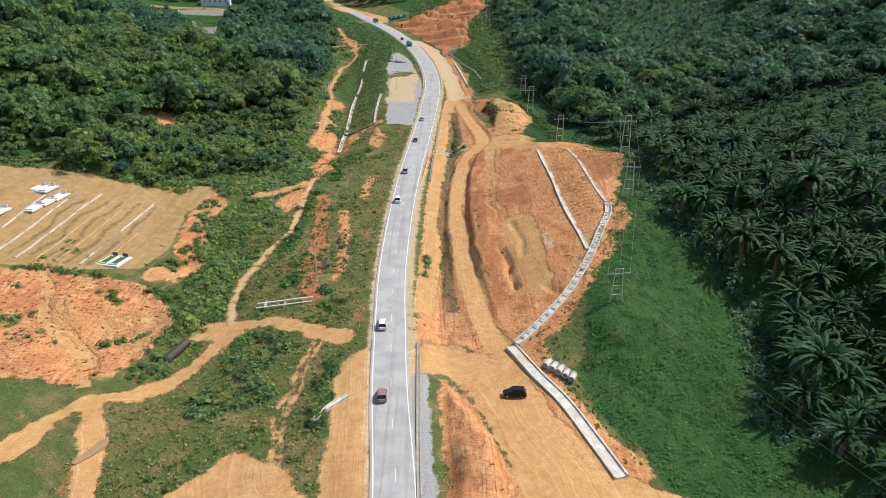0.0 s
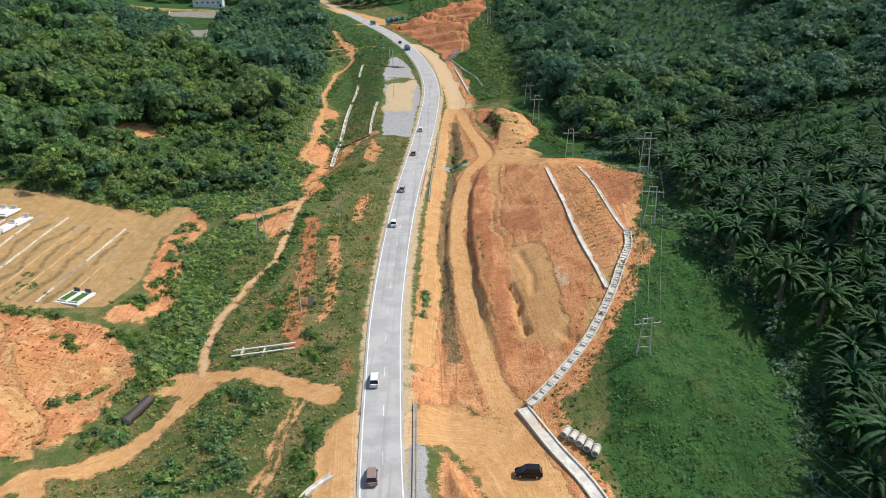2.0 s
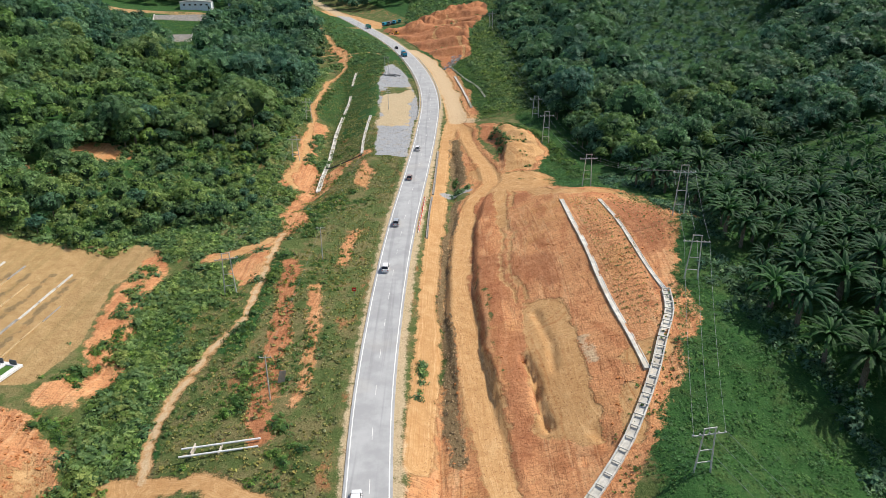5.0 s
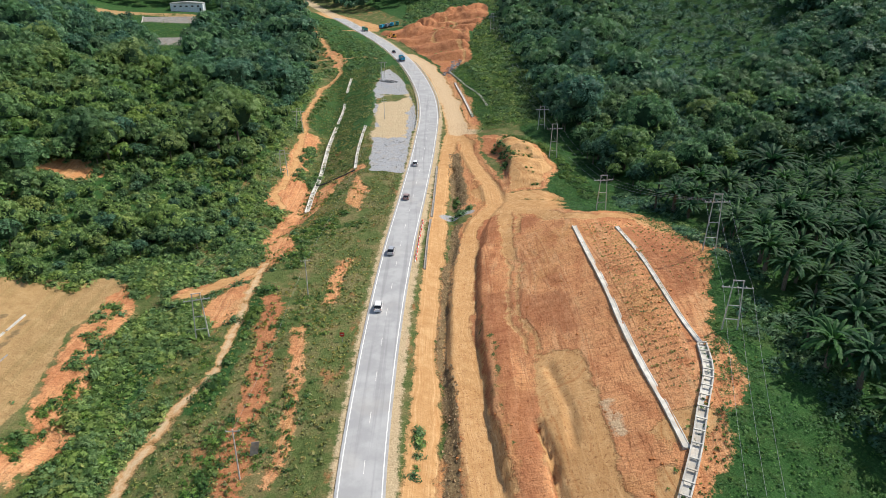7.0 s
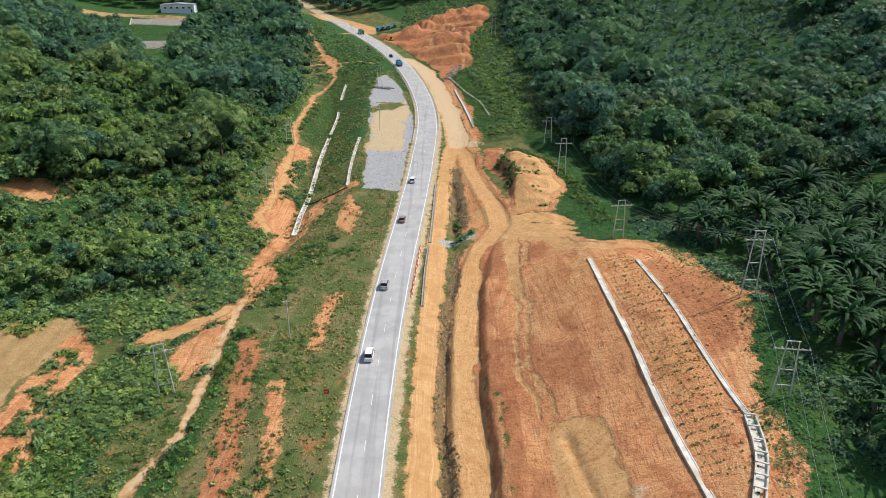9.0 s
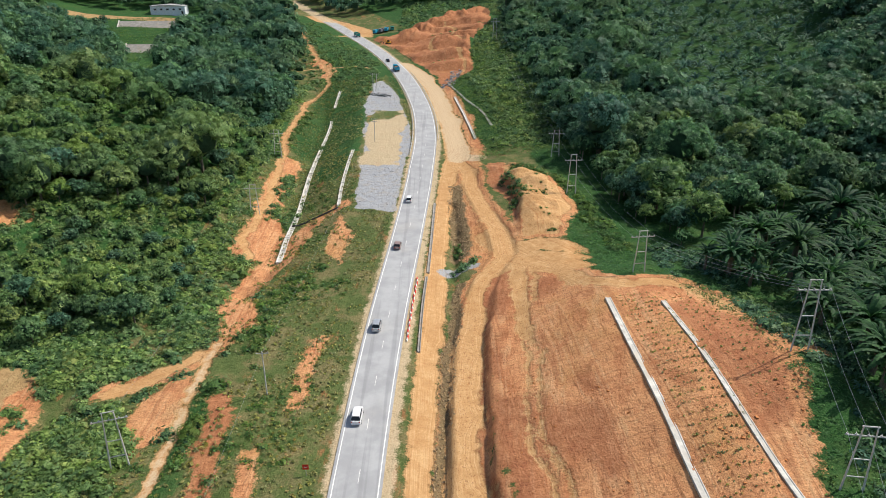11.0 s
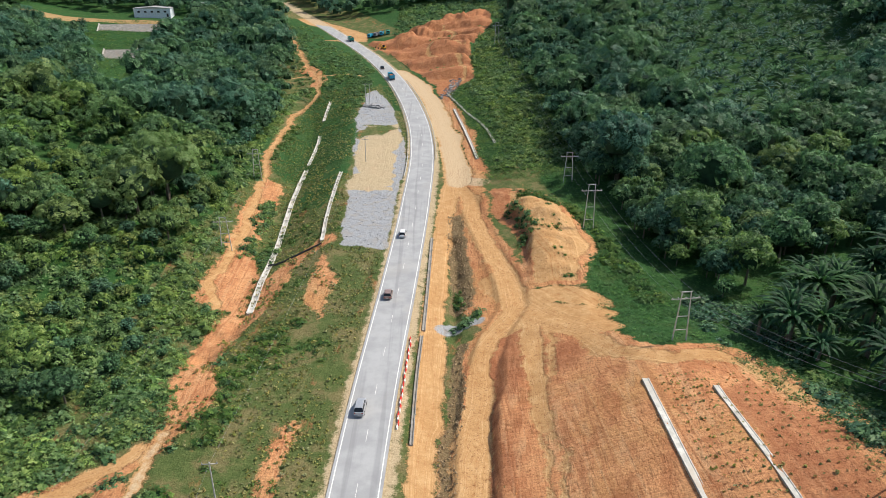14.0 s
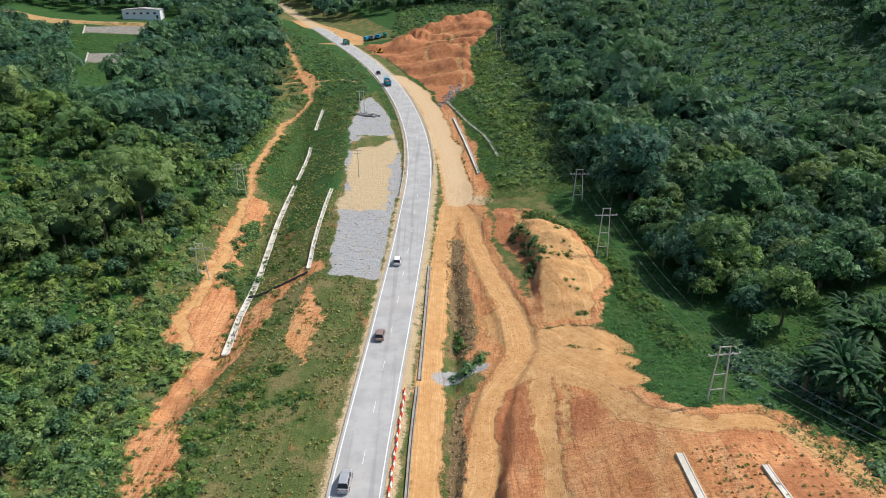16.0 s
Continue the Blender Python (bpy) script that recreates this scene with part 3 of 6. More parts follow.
def ground_features(x, y):
    """Cuttings, heaps and gullies on top of the smooth form."""
    h = np.zeros_like(x)
    edge = np.interp(y, [140, 152, 172, 196, 218, 247], [9.8, 8.6, 7.7, 7.9, 9, 12.6]) + 1.3 * fbm(x * 0, y, 6, 4, 28)
    win = smooth(y, 138, 150) * (1 - smooth(y, 240, 252))
    h += win * (0.75 + 0.8 * fbm(x, y, 9, 3, 29)) * smooth(x - edge, -0.1, 0.4) * (1 - smooth(x - edge, 2, 9))
    d = line_distance(x, y, RED_MOUND, True)
    h += 2.2 * smooth(-d, 0, 3.5) * (1 + fbm(x, y, 5, 3, 5))
    d = line_distance(x, y, MOUND, True)
    crest = np.interp(y, [270, 283, 291, 303, 310], [21.5, 22, 24, 23.5, 20.5]) + 1.2 * fbm(x * 0, y, 5, 3, 30)
    h += 3.0 * smooth(x - crest, -1.4, 0.2) * (1 - smooth(x, 26, 42)) * smooth(y, 268, 294) * (1 - smooth(y, 307, 320))
    h += smooth(-d, -1, 5) * (2.0 * np.abs(fbm(x * 0.5, y * 1.2, 6, 4, 6)) + 1.6 * fbm(x, y, 6, 4, 7))
    for line, wide, deep in (([(15.3, 158), (16.6, 150), (16.4, 145), (17.4, 139)], 0.65, 1.5), ([(19, 172), (20.5, 160), (20, 152)], 0.7, 0.6), ([(24, 136), (26, 133), (22, 131)], 0.9, 0.9),
                             ([(-.6, 128), (-.4, 150), (.1, 175), (.8, 205)], 0.7, 0.6), ([(3, 255), (4.6, 278), (4.2, 300)], 1.4, 1.1), ([(-19, 140), (-20.5, 160), (-19.5, 185), (-17.5, 215), (-15, 250)], 0.9, 0.6),
                             ([(-16.6, 238), (-15.8, 262), (-17, 285)], 1.0, 0.7), ([(-47, 250), (-45, 264), (-42, 276)], 4.0, 1.3)):
        h -= deep * np.exp(-((line_distance(x, y, line) / wide) ** 2)) * (1 + fbm(x, y, 4, 2, 9))
    for line, wide, tall in (([(12, 612), (-8, 600), (-18, 572)], 7, 4.0), ([(40, 640), (20, 606)], 15, 3.5), ([(16, 540), (0, 545), (-18, 550)], 5, 2.5), ([(16, 505), (2, 512), (-8, 520)], 4, 2.0), ([(-66, 200), (-64, 180), (-66, 160)], 5, -1.5)):
        h += tall * np.exp(-((line_distance(x, y, line) / wide) ** 2)) * (1 + fbm(x, y, 6, 3, 8))
    d = line_distance(x, y, RED_FIELD, True)
    bench = y + 14 * fbm(x, y, 30, 3, 27) + 0.35 * x
    h += smooth(-d, -2, 4) * (2.0 * fbm(x, y, 14, 4, 34) + sum(3.0 * smooth(bench, b - 1.2, b + 1.2) - 3.4 * smooth(bench, b + 4, b + 24) for b in (482, 506, 532, 556, 580, 602)))
    d = line_distance(x, y, CREEPER_SLOPE, True)
    h += smooth(-d, 0, 5) * (0.9 * np.abs(fbm(x, y, 5, 3, 21)) + 0.5 * fbm(x, y, 14, 2, 22))
    d = line_distance(x, y, RED_LEFT, True)
    h += smooth(-d, 0, 5) * (2.8 * fbm(x, y, 17, 3, 23) + 0.35 * fbm(x, y, 3.5, 2, 24))
    return h


def ground(x, y):
    x, y = np.broadcast_arrays(np.asarray(x, float), np.asarray(y, float))
    x, y = x.copy(), y.copy()
    off = np.abs(x - road_x(y))
    loose = smooth(off, 5, 11)
    rough = 0.5 * fbm(x, y, 9, 5, 3) + 2.5 * fbm(x, y, 60, 2, 4) * smooth(off, 25, 90)
    smooth_bed = 1.0
    for line, wide in ((HAUL_TRACK, 3.2), (STRIP, 3.2), (FAR_STRIP, 4), (LEFT_TRACK, 2.5)):
        smooth_bed = smooth_bed * (0.25 + 0.75 * smooth(line_distance(x, y, line), wide, wide + 3))
    for area in (JUNCTION, CEMETERY, PAD, TAN_PATCH):
        smooth_bed = smooth_bed * (0.3 + 0.7 * smooth(line_distance(x, y, area, True), -2, 2))
    h = base_height(x, y) + loose * (rough * smooth_bed + ground_features(x, y))
    # the haul track is graded level across, cut into the slope and banked up on its low side
    ty, tx = np.array(HAUL_TRACK)[:, 1], np.array(HAUL_TRACK)[:, 0]
    centre = np.interp(y, ty, tx)
    bed = base_height(centre, y) + 0.06 * fbm(x * 3, y * 0.4, 2.0, 2, 33)
    on = (1 - smooth(np.abs(x - centre), 2.7, 3.5)) * smooth(y, 112, 124) * (1 - smooth(y, 318, 335))
    return h * (1 - on) + bed * on


def height(x, y):
    return float(ground(np.array([x]), np.array([y]))[0])


# ---- the ground sheet ----
def graded(lo, hi, start, end, step, grow):
    mid = list(np.arange(start, end, step))
    up, s = [mid[-1]], step
    while up[-1] < hi:
        s *= grow
        up.append(up[-1] + s)
    down, s = [mid[0]], step
    while down[-1] > lo:
        s *= grow
        down.append(down[-1] - s)
    return np.array(down[:0:-1] + mid + up[1:])


def zone_fields(x, y):
    """Signed depth inside each kind of surface, as 0.5 at its edge."""
    def band(line, half):
        return half - line_distance(x, y, curve_points(line, 4))

    def area(pts):
        return -line_distance(x, y, pts, True)

    def most(*fields):
        return np.maximum.reduce(fields)

    off = np.abs(x - road_x(y))
    side = x - road_x(y)
    flat_patch = area(TAN_PATCH) + 0.8 * fbm(x, y, 5, 3, 78)
    wander = smooth(off, 5, 16)
    x, y0, y = x + wander * 2.6 * fbm(x, y, 13, 4, 61), y, y + wander * 3.4 * fbm(x, y, 13, 4, 65)
    red = most(area(RED_SLAB), area(RED_MOUND), area(RED_LEFT), area(RED_FIELD), band(STREAM, 2.6), band(STREAM[3:8], 4.6), band(FAR_TRACK, 1.2), band([(-60, 484), (-64, 500), (-70, 512)], 4), band(CEMETERY_EDGE, 3.5), area(FAR_CUT), area(MOUND) + 2.0, area(LEFT_PLATFORM), band(BARE_LINE, 6), band(BARE_LINE_2, 5),
               band([(-38, 206), (-36, 185), (-34, 165), (-33, 150), (-30, 142)], 2.2), band([(-30, 192), (-28, 170), (-27, 150)], 1.2), band(HAUL_TRACK, 5.0), area(BALD), band([(-24, 225), (-26, 205)], 1.5),
               band(RIM, 4), band([(8.5, 262), (9, 280), (8.2, 300), (7, 320)], 3), band([(a + 7, b) for a, b in FAR_STRIP[:4]], 2.5), band([(9, 330), (10, 350)], 5), band([(-1, 122), (1.5, 133), (3, 150)], 5.5), band([(-47, 209), (-50, 200)], 4), band(CHANNEL_LINE, 4.6) + 2 * fbm(x, y, 6, 3, 87), band(GUTTER_LINE, 4.4) + 2.5 * fbm(x, y, 6, 3, 88))
    ochre = most(band(BANK_LINE, 1.5), np.minimum(area(RED_LEFT) - 1, 7 * fbm(x, y, 22, 2, 70) - 1.2), band([(-84, 146), (-86, 136), (-78, 124), (-72, 116)], 0.8), band([(-112, 124), (-96, 126), (-84, 128), (-76, 122)], 0.6), band(HAUL_TRACK, 2.9), band(STRIP, 2.5), area(JUNCTION), area(LEFT_SHOULDER), area(SIDE_PATCH), band(LEFT_TRACK, 2.3) + 1.6 * fbm(x, y, 7, 3, 79), band([(-48, 130), (-53, 131)], 3.5), band([(-21, 121), (-27, 125)], 3), band(LEFT_PATH, 1.2), band([(a - 0.75, b) for a, b in SIDE_TRACK], 0.4), band([(a + 0.75, b) for a, b in SIDE_TRACK], 0.4), band(PUDDLE_TRACK, 2.0),
                 flat_patch, np.minimum(area(MOUND), x - np.interp(y, [270, 283, 291, 303, 310], [21.5, 22, 24, 23.5, 20.5]), 31.5 - x + 4 * fbm(x, y, 7, 3, 67)), band([(21, 266), (27, 266), (34, 262)], 3.2), band([(20, 260), (26, 256), (31, 248)], 4), band([(22, 261), (33, 256)], 3), band([(6, 462), (13, 485), (8, 515), (-4, 540), (12, 565), (4, 595)], 1.1), band([(18, 535), (2, 552), (-20, 560)], 0.9), band(RIM, 1.6), band(UPPER_TRACK[:4], 1.8), band([(19, 262), (23, 256), (25.5, 247), (30, 238)], 0.8), band([(a - 1.1, b) for a, b in UPPER_TRACK[3:]], 0.45), band([(a + 1.1, b) for a, b in UPPER_TRACK[3:]], 0.45), band([(21.5, 258), (21.3, 245), (21, 234)], 0.6), band([(18, 262), (24, 250), (29, 238), (36, 231)], 1.6), band(FAR_STRIP, 4.6), band([(-52, 272), (-56, 285), (-55, 300), (-56, 330), (-58.5, 355)], 1.3), band([(-59, 208), (-54, 213), (-48, 222)], 2.0),
                 band(FAR_TRACK, 0.7), band(FAR_PATH, 1.1), band([(12, 274), (17, 264), (14, 256)], 4), band([(38, 150), (34, 150)], 2.5), band([(30, 134), (33, 142)], 2.2), area(FAR_CUT))
    # the belt between strip and haul track, grown over
    scrub = most(*[band([(x0, 156), (x0 + 1.4, 196)], 0.5) for x0 in (-111, -105.6, -101, -95.5, -90)], band([(2.2, 134), (1.2, 150), (.9, 181), (1.7, 209), (3, 237), (4.6, 252)], 1.25), band([(5, 268), (5.2, 280), (5, 296), (5.4, 312)], 2.4))
    verge = np.interp(y0, [90, 130, 230, 330], [4.4, 4.6, 5.0, 5.2]) + np.where(side > 0, 0.7, 0.0) - off
    gravel = most(np.minimum(area(PAD) - 1.2 * np.abs(fbm(x, y, 10, 3, 69)), -area(PAD_MUD) + 9 * fbm(x, y, 14, 4, 68)), band([(-4, 106), (-3.5, 90), (-2, 70), (-1, 50)], 1.5), band([(1, 258), (4, 261), (7, 262)], 1.6))
    tan = most(area(CEMETERY), band([(-285, 640), (-205, 652)], 9), band([(-135, 200), (-80, 212)], 5))
    lush = most(area(FAR_BANK), np.where((y > 350) & (y < 600) & (side > 12), 3, -4), area(CREEPER_SLOPE), np.where(side > 40, np.minimum(side - 42, 4), -4), np.where(side < -58, np.minimum(-58 - side, 4), -4) * (y > 215) + (y <= 215) * -4,
                band([(-60, 185), (-62, 165), (-58, 150), (-52, 140)], 5), band([(-41, 205), (-43, 190), (-44, 170)], 3), band([(-36, 330), (-38, 420)], 6), band([(-14, 430), (-30, 510)], 5))
    pale = most(np.minimum(verge, 0.6), band(LEFT_PATH, 0.5), np.minimum(area(PAD) - 0.5, 6 * fbm(x, y, 12, 4, 90) + 0.4), band(FAR_STRIP, 3.8), band([(6, 345), (14, 338)], 3), band([(26, 160), (27.5, 152)], 0.8))
    rut = np.full(x.shape, 40.0)
    for line in (HAUL_TRACK, STRIP, FAR_STRIP, LEFT_TRACK, LEFT_PATH, SIDE_TRACK, PUDDLE_TRACK, UPPER_TRACK, FAR_TRACK, RIM, YARD_LINE, SHOULDER_LINE, STREAM, BANK_LINE):
        rut = np.minimum(rut, line_distance(x, y, curve_points(line, 4)))
    rut = 0.5 * rut - 2.5
    rust = most(area(RED_FIELD) + 1.0, np.minimum(area(RED_SLAB), 0.3 * (18 - x) + 6 * fbm(x, y, 16, 3, 80)), band([(-38, 206), (-36, 185), (-34, 165), (-33, 150), (-30, 142)], 2.6), np.minimum(area([(43.5, 222), (50, 224), (53, 205), (48, 182), (42, 180)]), 2), band([(8.2, 152), (7.3, 172), (7.5, 196), (8.6, 218), (12.2, 247)], 1.0), np.minimum(band(MOUND[:1] + [(21, 300), (21, 284)], 3.2), 2))
    return (red, ochre, gravel, tan), (lush, scrub, pale, rut), (rust, rust, rust, rust)


def grid_mesh(name, xs, ys):
    gx, gy = np.meshgrid(xs, ys)
    z = ground(gx, gy)
    co = np.stack([gx, gy, z], -1).reshape(-1, 3)
    nx, ny = len(xs), len(ys)
    i = (np.arange(ny - 1)[:, None] * nx + np.arange(nx - 1)).ravel()
    return quad_mesh(name, co, np.stack([i, i + 1, i + nx + 1, i + nx], 1)), gx, gy


def quad_mesh(name, co, quads, slots=None):
    me = bpy.data.meshes.new(name)
    me.vertices.add(len(co))
    me.vertices.foreach_set("co", np.ascontiguousarray(co, np.float32).ravel())
    me.loops.add(quads.size)
    me.loops.foreach_set("vertex_index", quads.astype(np.int32).ravel())
    me.polygons.add(len(quads))
    me.polygons.foreach_set("loop_start", np.arange(0, quads.size, 4, dtype=np.int32))
    if slots is not None:
        me.polygons.foreach_set("material_index", slots.astype(np.int32))
    me.update(calc_edges=True)
    return me


XS = graded(-950, 950, -112, 64, 0.62, 1.06)
YS = graded(-260, 346, 66, 346, 0.66, 1.06)
YS = np.concatenate([YS[YS < 346], graded(346.4, 1500, 346.4, 650, 2.2, 1.08)])
ground_me, GX, GY = grid_mesh("ground", XS, YS)
for attr, fields in zip(("zone_a", "zone_b", "zone_c"), zone_fields(GX, GY)):
    layer = ground_me.attributes.new(attr, "FLOAT_COLOR", "POINT")
    layer.data.foreach_set("color", np.clip(np.stack([f.ravel() for f in fields], -1) / 5 + 0.5, 0, 4).astype(np.float32).ravel())
ground_me.materials.append(M_GROUND)
ground_me.polygons.foreach_set("use_smooth", np.ones(len(ground_me.polygons), bool))
tagged(new("ground", ground_me), "red laterite earth, rough grass and creeper covered hills", "ground", kind="structure")


# ---- mesh helpers ----
def finish(bm, name, mat):
    me = bpy.data.meshes.new(name)
    bm.to_mesh(me)
    bm.free()
    me.materials.append(mat)
    return me


def part(name, bm, mat, parent, label=""):
    ob = new(name, finish(bm, name, mat))
    ob.parent = parent
    return tagged(ob, label)


def thing(name, m, label, category, group="", kind=""):
    ob = new(name)
    ob.matrix_world = m
    return tagged(ob, label, category, group, kind)


def box(bm, cx, cy, cz, sx, sy, sz, bevel=0.0, turn=0.0):
    made = bmesh.ops.create_cube(bm, size=1, matrix=pose(cx, cy, cz, 0, 0, turn) @ Matrix.Diagonal((sx, sy, sz, 1)))
    if bevel:
        edges = list({e for v in made["verts"] for e in v.link_edges})
        bmesh.ops.bevel(bm, geom=edges, offset=bevel, segments=2, affect="EDGES")
    return bm


def rod(bm, a, b, r0, r1=None, sides=8):
    a, b = Vector(a), Vector(b)
    turn = (b - a).to_track_quat("Z", "Y").to_matrix().to_4x4()
    bmesh.ops.create_cone(bm, cap_ends=True, segments=sides, radius1=r0, radius2=r0 if r1 is None else r1, depth=(b - a).length, matrix=Matrix.Translation((a + b) / 2) @ turn)
    return bm


def ribbon(line, section_pts, lift=0.0, z_of=None):
    """A profile swept along a line on the ground: (across, up) pairs."""
    bm = bmesh.new()
    n, rows = len(line), []
    zs = np.array([z_of(x, y) if z_of else height(x, y) for x, y in line])
    if n > 4:
        zs = np.convolve(np.pad(zs, 2, "edge"), np.ones(5) / 5, "valid")
    for i, (x, y) in enumerate(line):
        ax, ay = line[max(i - 1, 0)]
        bx, by = line[min(i + 1, n - 1)]
        k = math.hypot(bx - ax, by - ay)
        rx, ry = (by - ay) / k, -(bx - ax) / k
        z = zs[i] + lift
        rows.append([bm.verts.new((x + rx * a, y + ry * a, z + u)) for a, u in section_pts])
    for p, q in zip(rows, rows[1:]):
        for j in range(len(section_pts) - 1):
            bm.faces.new((p[j], p[j + 1], q[j + 1], q[j]))
    bm.faces.new(rows[0][::-1])
    bm.faces.new(rows[-1])
    bmesh.ops.recalc_face_normals(bm, faces=bm.faces)
    return bm


# ---- the road ----
def half_width(y):
    return np.interp(y, [90, 130, 230, 330, 420], [3.15, 3.2, 3.6, 3.8, 3.8])


def road_strip(y0, y1, step, left, right, lift, depth, broken=None):
    """A strip of the road between two offsets from its centre, given as functions of the station."""
    bm, rows = bmesh.new(), []
    for y in np.arange(y0, y1 + step / 2, step):
        k = (road_x(y + 0.5) - road_x(y - 0.5))
        cx, cz = float(road_x(y)), float(road_z(y))
        nx, ny = 1 / math.hypot(1, k), -k / math.hypot(1, k)
        row = []
        for a, u in ((left(y), lift - depth), (left(y), lift), (right(y), lift), (right(y), lift - depth)):
            row.append(bm.verts.new((cx + nx * a, y + ny * a, cz + u)))
        rows.append(row)
    for p, q in zip(rows, rows[1:]):
        for j in range(3):
            bm.faces.new((p[j], p[j + 1], q[j + 1], q[j]))
    bm.faces.new(rows[0][::-1])
    bm.faces.new(rows[-1])
    bmesh.ops.recalc_face_normals(bm, faces=bm.faces)
    return bm


road = new("road", finish(road_strip(-120, 780, 3, lambda y: -half_width(y) - 0.5, lambda y: half_width(y) + 0.5, 0.06, 0.5), "road", M_ASPHALT))
tagged(road, "pale worn asphalt two-lane road with white edge lines", "road", kind="structure")
part("edge_line", road_strip(-120, 640, 2, lambda y: -half_width(y) - 0.09, lambda y: -half_width(y) + 0.09, 0.066, 0.004), M_LINE, road, "white painted edge line")
part("edge_line", road_strip(-120, 640, 2, lambda y: half_width(y) - 0.09, lambda y: half_width(y) + 0.09, 0.066, 0.004), M_LINE, road, "white painted edge line")
for k in range(44):
    y0 = 66 + 12 * k
    part("lane_dash", road_strip(y0, y0 + 3, 1.5, lambda y: -0.04 + 0.25, lambda y: 0.04 + 0.25, 0.066, 0.004), M_LINE, road)


# ---- plants ----
def cube_sphere(n=2):
    """Quads of a ball, as unit vectors."""
    co, quads = [], []
    for axis in range(3):
        for s in (-1, 1):
            base = len(co)
            for i in range(n + 1):
                for j in range(n + 1):
                    p = [0.0, 0.0, 0.0]
                    p[axis], p[(axis + 1) % 3], p[(axis + 2) % 3] = s, 2 * i / n - 1, 2 * j / n - 1
                    co.append(p)
            for i in range(n):
                for j in range(n):
                    q = [base + i * (n + 1) + j, base + (i + 1) * (n + 1) + j, base + (i + 1) * (n + 1) + j + 1, base + i * (n + 1) + j + 1]
                    quads.append(q if s > 0 else q[::-1])
    co = np.array(co)
    return co / np.linalg.norm(co, axis=1)[:, None], np.array(quads)


def cards(rng, centres, normals, size, folded=True):
    """Leaf clumps lying roughly across the given normals: kite-shaped, bent along the middle where folded."""
    n = len(centres)
    nrm = normals + rng.normal(0, 0.36, (n, 3))
    nrm /= np.linalg.norm(nrm, axis=1)[:, None]
    side = np.cross(nrm, rng.normal(0, 1, (n, 3)))
    side /= np.linalg.norm(side, axis=1)[:, None]
    fore = np.cross(nrm, side)
    s = size * rng.uniform(0.6, 1.3, (n, 1))
    i = np.arange(n)[:, None]
    if not folded:
        pts = np.stack([centres - side * s * 0.7, centres - fore * s * 0.7 - nrm * s * 0.15, centres + side * s * 0.7, centres + fore * s * 0.8 - nrm * s * 0.15], 1)
        return pts.reshape(-1, 3), i * 4 + [0, 1, 2, 3], np.zeros(n, int)
    fold = nrm * s * 0.28
    pts = np.stack([centres - side * s * 0.55 - fore * s * 0.25 - fold, centres - fore * s * 0.75, centres + fore * s * 0.75, centres - side * s * 0.55 + fore * s * 0.4 - fold,
                    centres + side * s * 0.55 - fore * s * 0.4 - fold, centres + side * s * 0.55 + fore * s * 0.25 - fold], 1)
    quads = np.concatenate([i * 6 + [0, 1, 2, 3], i * 6 + [1, 4, 5, 2]], 0)
    return pts.reshape(-1, 3), quads, np.zeros(2 * n, int)


def join(*pieces):
    co, quads, slots, k = [], [], [], 0
    for c, q, s in pieces:
        co.append(c)
        quads.append(q + k)
        slots.append(s)
        k += len(c)
    return np.concatenate(co), np.concatenate(quads), np.concatenate(slots)


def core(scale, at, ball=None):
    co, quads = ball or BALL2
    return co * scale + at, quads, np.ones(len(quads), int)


def lifted(form, up, size=1.0):
    return form[0] * size + [0, 0, up], form[1], form[2]


BALL1, BALL2 = cube_sphere(1), cube_sphere(2)


def crown(seed, radius, tall, lobes, leaves, leaf_size, folded=True, flat=0.8):
    """A domed crown of uneven lobes: shells of leaf clumps over a core coloured dark as shade. Its base is at the
    origin.
    """
    rng = np.random.default_rng(seed)
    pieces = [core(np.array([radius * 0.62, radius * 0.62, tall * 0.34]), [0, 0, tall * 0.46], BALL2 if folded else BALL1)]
    turn = rng.uniform(0, 6.28)
    for k in range(lobes):
        up = 1 - 1.05 * (k + 0.5) / lobes
        a = turn + k * 2.39996 + rng.normal(0, 0.25)
        r = math.sqrt(max(0, 1 - up * up)) * radius * rng.uniform(0.55, 0.85)
        c = np.array([r * math.cos(a), r * math.sin(a), tall * (0.42 + 0.38 * up * rng.uniform(0.75, 1.15))])
        size = radius * rng.uniform(0.28, 0.44)
        n = int(leaves / lobes)
        d = rng.normal(0, 1, (n, 3)) + np.array([math.cos(a) * r / radius * 0.7, math.sin(a) * r / radius * 0.7, 0.75])
        d /= np.linalg.norm(d, axis=1)[:, None]
        at = c + d * size * np.array([1, 1, flat]) * rng.uniform(0.82, 1.12, (n, 1))
        pieces.append(cards(rng, at, d * 1.3 + [0, 0, 0.2], leaf_size, folded))
    return join(*pieces)


def bush(seed, radius, leaves, leaf_size, folded=False):
    rng = np.random.default_rng(seed)
    d = rng.normal(0, 1, (leaves, 3))
    d[:, 2] = np.abs(d[:, 2]) + 0.15
    d /= np.linalg.norm(d, axis=1)[:, None]
    lump = 1 + 0.35 * np.sin(d[:, :1] * 4 + seed) * np.cos(d[:, 1:2] * 5)
    at = d * radius * [1, 1, 0.75] * lump * rng.uniform(0.7, 1.1, (leaves, 1))
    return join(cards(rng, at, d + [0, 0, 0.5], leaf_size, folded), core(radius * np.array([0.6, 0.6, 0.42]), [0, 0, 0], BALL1))


